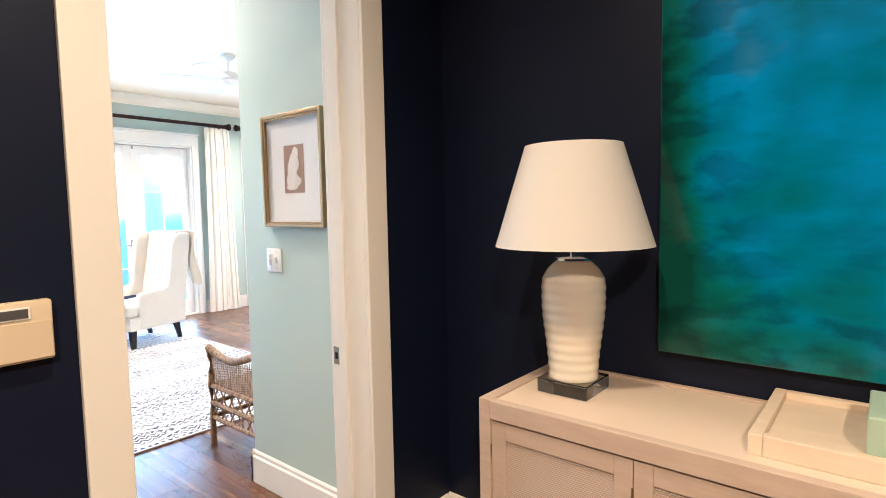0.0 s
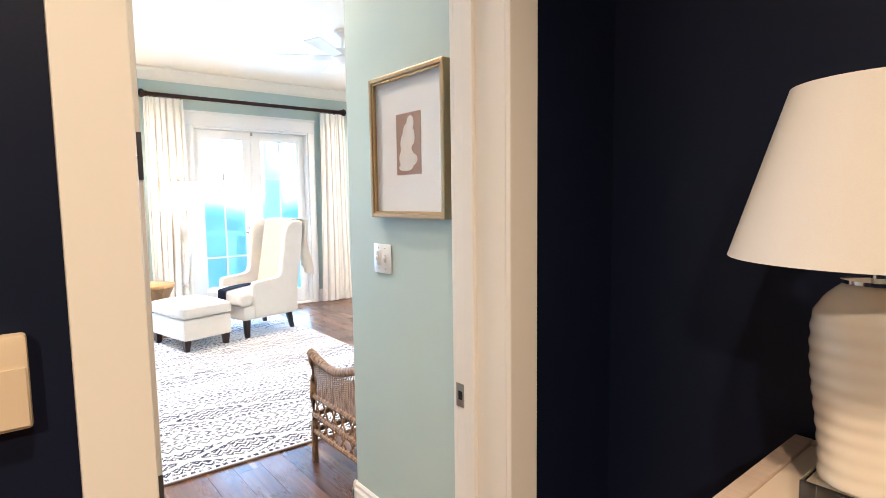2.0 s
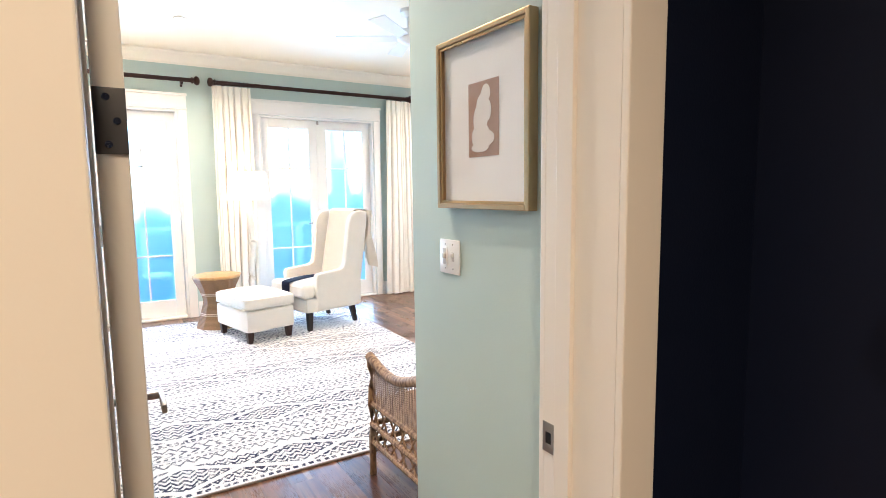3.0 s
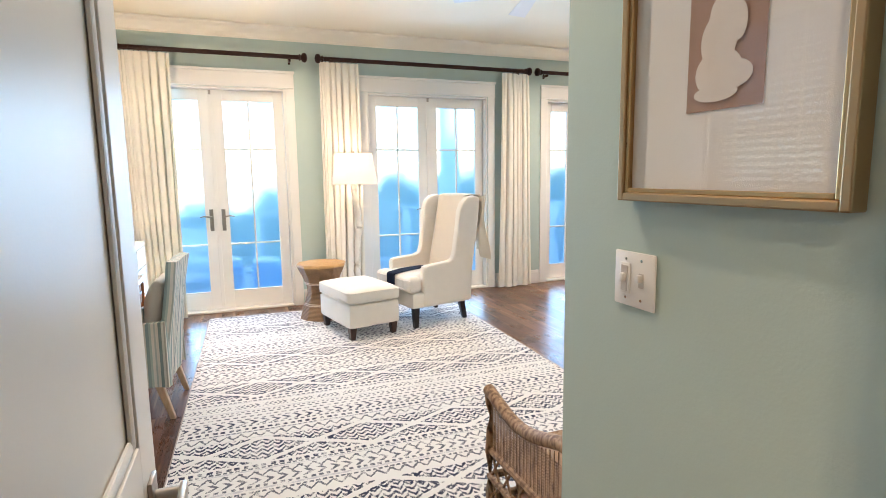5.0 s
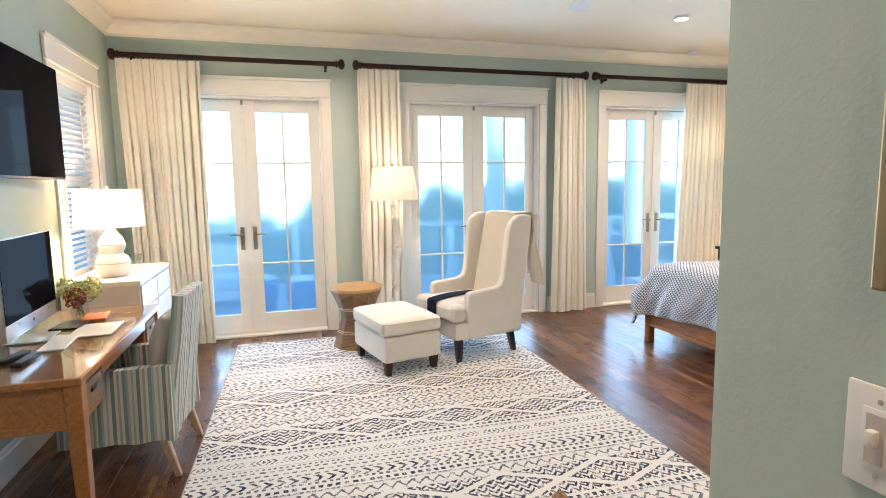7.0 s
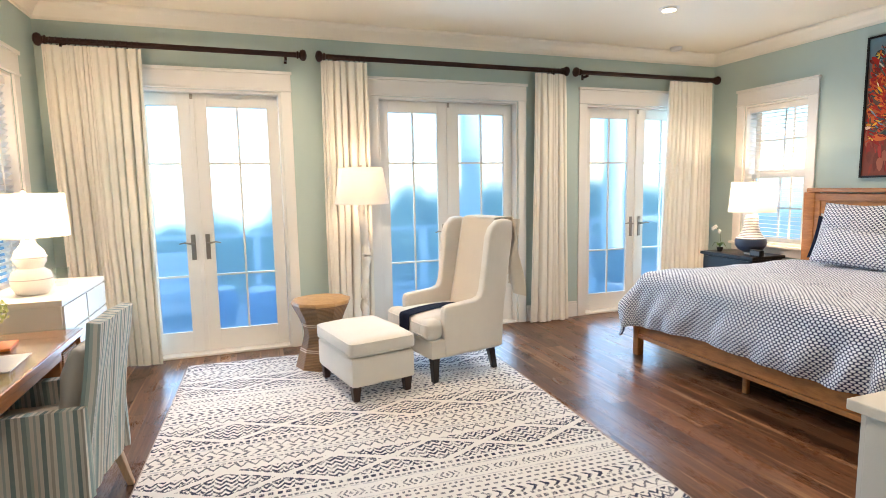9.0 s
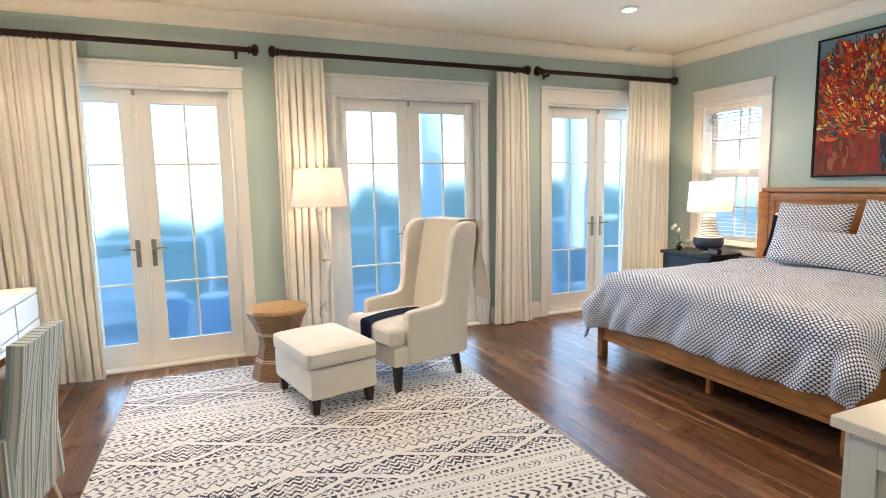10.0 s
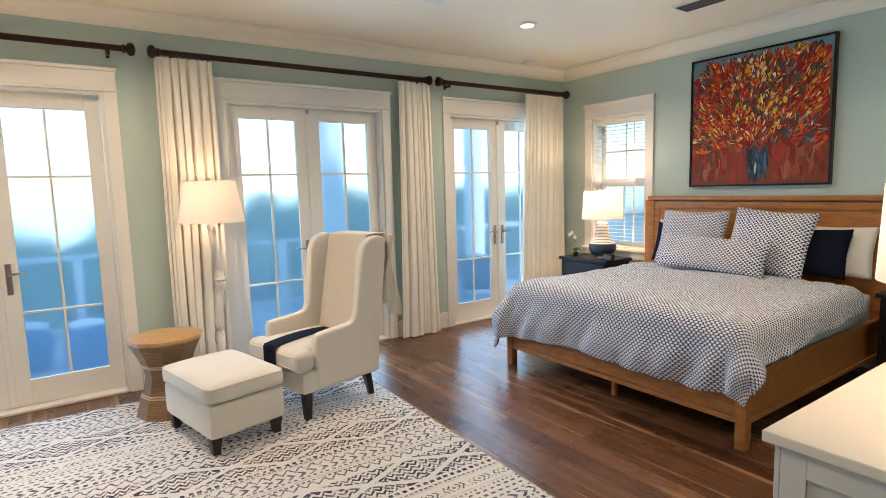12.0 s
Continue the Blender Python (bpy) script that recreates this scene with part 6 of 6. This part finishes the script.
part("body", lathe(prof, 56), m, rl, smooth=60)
part("collar", lathe([(0.05, 0.421), (0.058, 0.423), (0.058, 0.43), (0.012, 0.433), (0.01, 0.51)], 30), CHROME, rl, "chrome collar", smooth=40)
lamp_top(rl, 0.247, 0.151, 0.315, 0.468, 0, False)

# tray and mint box
TRAYW = wood("bleached_wood", (0.68, 0.55, 0.42), (0.76, 0.63, 0.49), 0.5, (2, 5, 5))
tr = thing("wooden_tray", pose(0.225, 1.49, 0.853), "whitewashed wooden tray on the sideboard", "tray")
part("bottom", boxed(-0.26, -0.185, 0.0, 0.26, 0.185, 0.034), TRAYW, tr, smooth=None)
for a in ((-0.275, -0.2, -0.245, 0.2), (0.245, -0.2, 0.275, 0.2), (-0.245, -0.2, 0.245, -0.172), (-0.245, 0.172, 0.245, 0.2)):
    part("side", boxed(a[0], a[1], 0.0, a[2], a[3], 0.052, bevel=0.003), TRAYW, tr, smooth=None)
mb = tagged(part("mint_box", boxed(-0.1, -0.11, 0, 0.1, 0.11, 0.095, bevel=0.004), paint("mint_lacquer", (0.42, 0.55, 0.43), 0.35, 0.05), None, smooth=None), "mint green lacquered box in the tray", "box")
mb.matrix_world = pose(0.27, 1.44, 0.8875)

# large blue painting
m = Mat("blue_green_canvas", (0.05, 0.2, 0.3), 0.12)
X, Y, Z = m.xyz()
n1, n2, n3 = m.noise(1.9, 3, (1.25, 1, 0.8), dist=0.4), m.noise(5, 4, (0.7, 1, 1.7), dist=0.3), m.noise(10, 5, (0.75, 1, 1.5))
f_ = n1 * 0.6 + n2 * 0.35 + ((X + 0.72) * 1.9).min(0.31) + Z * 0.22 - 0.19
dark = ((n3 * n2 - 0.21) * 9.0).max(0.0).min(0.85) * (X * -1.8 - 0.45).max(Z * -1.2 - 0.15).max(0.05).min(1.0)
# palest blue stops carry pigment plus a window reflection painted into the colour
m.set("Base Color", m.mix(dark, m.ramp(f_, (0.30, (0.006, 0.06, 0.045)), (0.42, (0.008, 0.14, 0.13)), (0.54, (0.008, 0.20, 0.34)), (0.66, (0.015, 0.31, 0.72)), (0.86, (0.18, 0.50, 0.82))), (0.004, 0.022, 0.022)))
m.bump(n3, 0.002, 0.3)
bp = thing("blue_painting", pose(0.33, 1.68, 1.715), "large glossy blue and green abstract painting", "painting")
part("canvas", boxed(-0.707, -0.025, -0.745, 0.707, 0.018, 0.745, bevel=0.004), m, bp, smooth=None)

# ---- ceiling fittings ----
GLOW = Mat("lamp_lens", (1, 0.95, 0.85), 0.4)
GLOW.set("Emission Color", (1, 0.88, 0.7, 1)), GLOW.set("Emission Strength", 3.0)
# the last four fittings only house the added lamps, out of view
for x, y in CANS:
    cn = thing("recessed_light", pose(x, y, CZ), "round white recessed ceiling light, lit, four of six added", "ceiling light", "recessed lights")
    bm = bmesh.new()
    seg = 32
    pr = [(0.058, -0.02), (0.06, -0.004), (0.082, -0.006), (0.085, -0.001)]
    lathe(pr, seg, bm)
    for f in [f for f in bm.faces if len(f.verts) > 4]:
        bm.faces.remove(f)
    part("trim_ring", bm, WHITE, cn)
    part("lens", lathe([(0.057, -0.021), (0.0005, -0.022)], 24), GLOW, cn, "glowing lens")
vt = thing("ceiling_vent", pose(-5.03, 5.24, CZ), "white slotted ceiling air vent", "vent")
part("frame", boxed(-0.18, -0.1, -0.012, 0.18, 0.1, -0.001, bevel=0.002), WHITE, vt, smooth=None)
for i in range(7):
    part("slat", boxed(-0.16, -0.085 + i * 0.025, -0.02, 0.16, -0.07 + i * 0.025, -0.0125), GREY, vt, smooth=None)
sm = thing("smoke_detector", pose(-7.23, 5.47, CZ), "white round smoke detector on the ceiling", "smoke detector")
part("body", lathe([(0.065, -0.001), (0.065, -0.02), (0.05, -0.035), (0.0005, -0.038)], 28), PLASTIC, sm)
fan = thing("ceiling_fan", pose(-4.9, 2.78, CZ), "white ceiling fan with five still blades", "ceiling fan")
part("canopy", lathe([(0.07, -0.001), (0.07, -0.03), (0.03, -0.06), (0.013, -0.065)], 28), PLASTIC, fan)
part("rod", lathe([(0.012, -0.06), (0.012, -0.17)], 14), PLASTIC, fan)
part("motor", lathe([(0.02, -0.16), (0.09, -0.175), (0.105, -0.21), (0.1, -0.25), (0.06, -0.285), (0.0005, -0.295)], 32), PLASTIC, fan)
for i in range(5):
    def blade(u, v):
        return (0.1 + 0.52 * u, (v - 0.5) * (0.09 + 0.05 * u), -0.235 + 0.02 * (v - 0.5))
    part("blade", sheet(10, 4, blade, 0.007), PLASTIC, fan, m=pose(0, 0, 0, 0, 0, 72 * i + 20))

# ---- deck outside ----
DECK = wood("weathered_deck", (0.26, 0.27, 0.28), (0.42, 0.43, 0.44), 0.7, (14, 1.5, 14), True)
deck = fixed("deck", boxed(-10.25, -4.0, -0.3, -7.62, 9.0, -0.095), DECK, "grey wooden porch deck", "deck")
bmesh_deck = mesh_of("deck_board", boxed(-0.066, -3.25, -0.03, 0.066, 3.25, 0, bevel=0.003, seg=1), DECK)
for i in range(19):
    for y in (-0.75, 5.76):
        ob = new("deck_board", bmesh_deck)
        ob.parent = deck
        ob.matrix_basis = pose(-7.72 - i * 0.137, y, -0.06)
OUTW = paint("porch_white", (0.74, 0.76, 0.78), 0.5, 0.05)
rail = thing("porch_railing", pose(-10.05, 2.5, -0.06), "white porch railing with cable lines", "railing", "", "structure")
part("top_rail", boxed(-0.05, -6.4, 0.93, 0.05, 6.4, 0.97, bevel=0.006), OUTW, rail)
part("bottom_rail", boxed(-0.03, -6.4, 0.1, 0.03, 6.4, 0.14, bevel=0.006), OUTW, rail)
for y in (-6.2, -3.9, -1.55, 0.8, 3.6, 5.9):
    part("rail_post", boxed(-0.045, y - 0.045, 0.0, 0.045, y + 0.045, 0.93, bevel=0.004), OUTW, rail)
for k_ in range(7):
    z = 0.24 + 0.1 * k_
    part("cable", tube([(0, -6.4, z), (0, 6.4, z)], 0.004, 5), STEEL, rail)
for y in (3.88, 6.25):
    co = thing("porch_column", pose(-9.55, y, -0.06), "round white porch column", "column", "", "structure")
    part("shaft", lathe([(0.165, 0.12), (0.16, 1.2), (0.14, 4.2)], 36), OUTW, co, smooth=60)
    part("column_base", lathe([(0.22, 0), (0.22, 0.05), (0.19, 0.07), (0.2, 0.1), (0.17, 0.125)], 36), OUTW, co, smooth=40)
BLUEC = cloth("blue_outdoor_cloth", (0.05, 0.16, 0.42))
GREYO = cloth("pale_outdoor_cloth", (0.6, 0.62, 0.64))
for x, y in ((-8.75, 0.98), (-9.0, 0.5)):
    gsx = thing("garden_stool", pose(x, y, -0.06), "blue ceramic garden stool on the deck", "garden stool", "garden stools")
    part("body", lathe([(0.15, 0), (0.17, 0.05), (0.2, 0.2), (0.19, 0.33), (0.16, 0.4)], 30), paint("cobalt_glaze", (0.03, 0.12, 0.4), 0.2), gsx, smooth=60)
    part("top", lathe([(0.16, 0.4), (0.165, 0.42), (0.14, 0.435), (0.0005, 0.44)], 30), OUTW, gsx, smooth=50)
def lounge(m_):
    root = thing("outdoor_sofa", m_, "white outdoor sofa with pale cushions", "outdoor sofa", "porch sofas")
    part("frame", boxed(-0.38, -0.75, 0.12, 0.38, 0.75, 0.24, bevel=0.01), OUTW, root)
    part("back_frame", boxed(-0.38, -0.75, 0.24, -0.3, 0.75, 0.72, bevel=0.01), OUTW, root)
    for s in (-1, 1):
        part("arm", boxed(-0.3, s * 0.75, 0.24, 0.38, s * 0.66, 0.55, bevel=0.01), OUTW, root)
        for t in (-1, 1):
            part("leg", boxed(t * 0.33 - 0.03, s * 0.7 - 0.03, 0, t * 0.33 + 0.03, s * 0.7 + 0.03, 0.12), OUTW, root)
        part("seat_cushion", cushion(-0.28, min(0, s * 0.65), 0.245, 0.37, max(0, s * 0.65), 0.4, 0.02, 8, 0.04), GREYO, root, smooth=60)
        part("back_cushion", cushion(-0.29, min(0, s * 0.65), 0.4, -0.12, max(0, s * 0.65), 0.78, 0.01, 8, 0.05), GREYO, root, smooth=60)
    return root
ls = lounge(pose(-9.45, -0.35, -0.06, 0, 0, 20))
copy_thing(ls, pose(-8.75, 7.6, -0.06, 0, 0, -90))
dk = thing("porch_chair", pose(-8.7, 5.75, -0.06, 0, 0, 150), "dark wicker porch chair", "porch chair")
part("seat", cushion(-0.3, -0.3, 0.2, 0.3, 0.3, 0.42, 0.01, 8, 0.05), GREY, dk, smooth=60)
part("back", cushion(-0.3, 0.24, 0.4, 0.3, 0.36, 0.8, 0.01, 8, 0.05), GREY, dk, smooth=60)
for s in (-1, 1):
    part("arm", cushion(s * 0.33 - 0.04, -0.3, 0.2, s * 0.33 + 0.04, 0.3, 0.6, 0.005, 6, 0.03), GREY, dk, smooth=60)
    for t in (-1, 1):
        part("leg", taper_leg(0.22, 0.02, 0.015), GREY, dk, m=pose(s * 0.27, t * 0.25, 0))

# ---- ground, sea and dune scrub ----
SAND = Mat("sand_and_scrub", (0.3, 0.3, 0.22), 0.9)
SAND.set("Base Color", SAND.ramp(SAND.noise(0.35, 5), (0.4, (0.05, 0.08, 0.04)), (0.6, (0.22, 0.22, 0.16))))
bm = sheet(40, 40, lambda a, b_: ((a - 0.5) * 6000, (b_ - 0.5) * 6000, -3.6))
fixed("ground", bm, SAND, "sandy ground with low scrub", "ground")
SEA = Mat("sea_water", (0.03, 0.12, 0.2), 0.15)
SEA.bump(SEA.noise(0.6, 4), 0.02, 0.3)
fixed("sea", boxed(-3000, -3000, -3.5, -70, 3000, -3.3), SEA, "calm grey blue sea", "sea")
LEAF = Mat("scrub_leaf", (0.06, 0.1, 0.04), 0.6)
LEAF.set("Base Color", LEAF.ramp(LEAF.island(), (0.0, (0.03, 0.07, 0.035)), (0.5, (0.06, 0.12, 0.05)), (1.0, (0.11, 0.18, 0.06))))
TRUNK = wood("bark", (0.05, 0.035, 0.025), (0.12, 0.09, 0.07), 0.9)


def scrub_tree(seed, h, w, leaves):
    rg = random.Random(seed)
    root = thing("scrub_oak", pose(0, 0, 0), "dense wind-shaped green scrub oak", "tree", "dune trees")
    bm = tube([(0, 0, 0), (0.1, 0.05, h * 0.4), (0.0, 0.1, h * 0.75)], [0.12, 0.09, 0.04], 7)
    ends = []
    for i in range(9):
        a, z0 = rg.uniform(0, 6.28), h * rg.uniform(0.25, 0.6)
        e = Vector((math.cos(a) * w * rg.uniform(0.3, 0.8), math.sin(a) * w * rg.uniform(0.3, 0.8), h * rg.uniform(0.55, 0.95)))
        tube([(0.06, 0.05, z0), tuple(e * 0.55 + Vector((0, 0, z0 * 0.3))), tuple(e)], [0.05, 0.03, 0.012], 5, bm)
        ends.append(e)
    part("trunk", bm, TRUNK, root)
    vs_, fs_ = [], []
    clumps = [(e, rg.uniform(0.35, 0.6) * w * 0.6) for e in ends] + [(Vector((rg.gauss(0, w * 0.35), rg.gauss(0, w * 0.35), h * rg.uniform(0.3, 0.9))), w * 0.32) for _ in range(8)]
    for i in range(leaves):
        c0, R = rg.choice(clumps)
        d = Vector((rg.gauss(0, 1), rg.gauss(0, 1), rg.gauss(0, 0.8))).normalized() * R * rg.random() ** 0.4
        q = c0 + d
        s_ = rg.uniform(0.03, 0.075)
        r_ = Euler((rg.uniform(0, 6), rg.uniform(0, 6), rg.uniform(0, 6))).to_matrix()
        b0 = len(vs_)
        vs_ += [tuple(q + r_ @ Vector(k_)) for k_ in ((s_ * 1.6, 0, 0), (0, s_ * 0.6, 0.01), (-s_ * 1.6, 0, 0), (0, -s_ * 0.6, 0.01))]
        fs_.append((b0, b0 + 1, b0 + 2, b0 + 3))
    me = bpy.data.meshes.new("crown")
    me.from_pydata(vs_, [], fs_)
    me.materials.append(LEAF.m)
    cr = new("crown", me)
    cr.parent = root
    tagged(cr, kind="stuff")
    return root


protos = [scrub_tree(i, 4.6 + 0.3 * i, 2.0, 6000) for i in range(3)]
rg = random.Random(21)
spots = []
for i in range(54):
    y = -16 + i * 0.72 + rg.uniform(-0.4, 0.4)
    x = -15.5 - rg.random() ** 1.2 * 9 - 0.22 * abs(y - 3)
    spots.append((x, y))
for i, (x, y) in enumerate(spots):
    k_ = rg.uniform(0.9, 1.06) * (0.82 if y < 1.8 else 0.98)
    mm = pose(x, y, -3.6, 0, 0, rg.uniform(0, 360)) @ Matrix.Diagonal((k_, k_, k_, 1))
    if i < 3:
        protos[i].matrix_world = mm
    else:
        o_ = copy_thing(protos[i % 3], pose(x, y, -3.6, 0, 0, rg.uniform(0, 360)))
        o_.scale = (k_, k_, k_)

# ---- floor planks ----
PW = 0.135
rng = random.Random(4)
plank_meshes = {}
y = YS + PW / 2
while y < YN + 0.05:
    xe = 2.62 if y < YV + 0.06 else XE + 0.1
    x = XW - 0.05
    L = round(rng.uniform(0.4, 2.2), 1)
    while x < xe - 0.01:
        if xe - x - L < 0.35:
            L = round(xe - x, 2)
        if L not in plank_meshes:
            plank_meshes[L] = mesh_of("plank", boxed(-L / 2 + 0.0003, -PW / 2 + 0.0003, -0.012, L / 2 - 0.0003, PW / 2 - 0.0003, 0.0, bevel=0.0005, seg=1), FLOORWOOD)
        ob = new("plank", plank_meshes[L])
        ob.parent = floor
        ob.matrix_basis = pose(x + L / 2, y, 0)
        x += L
        L = rng.choice((1.4, 1.8, 2.2))
    y += PW
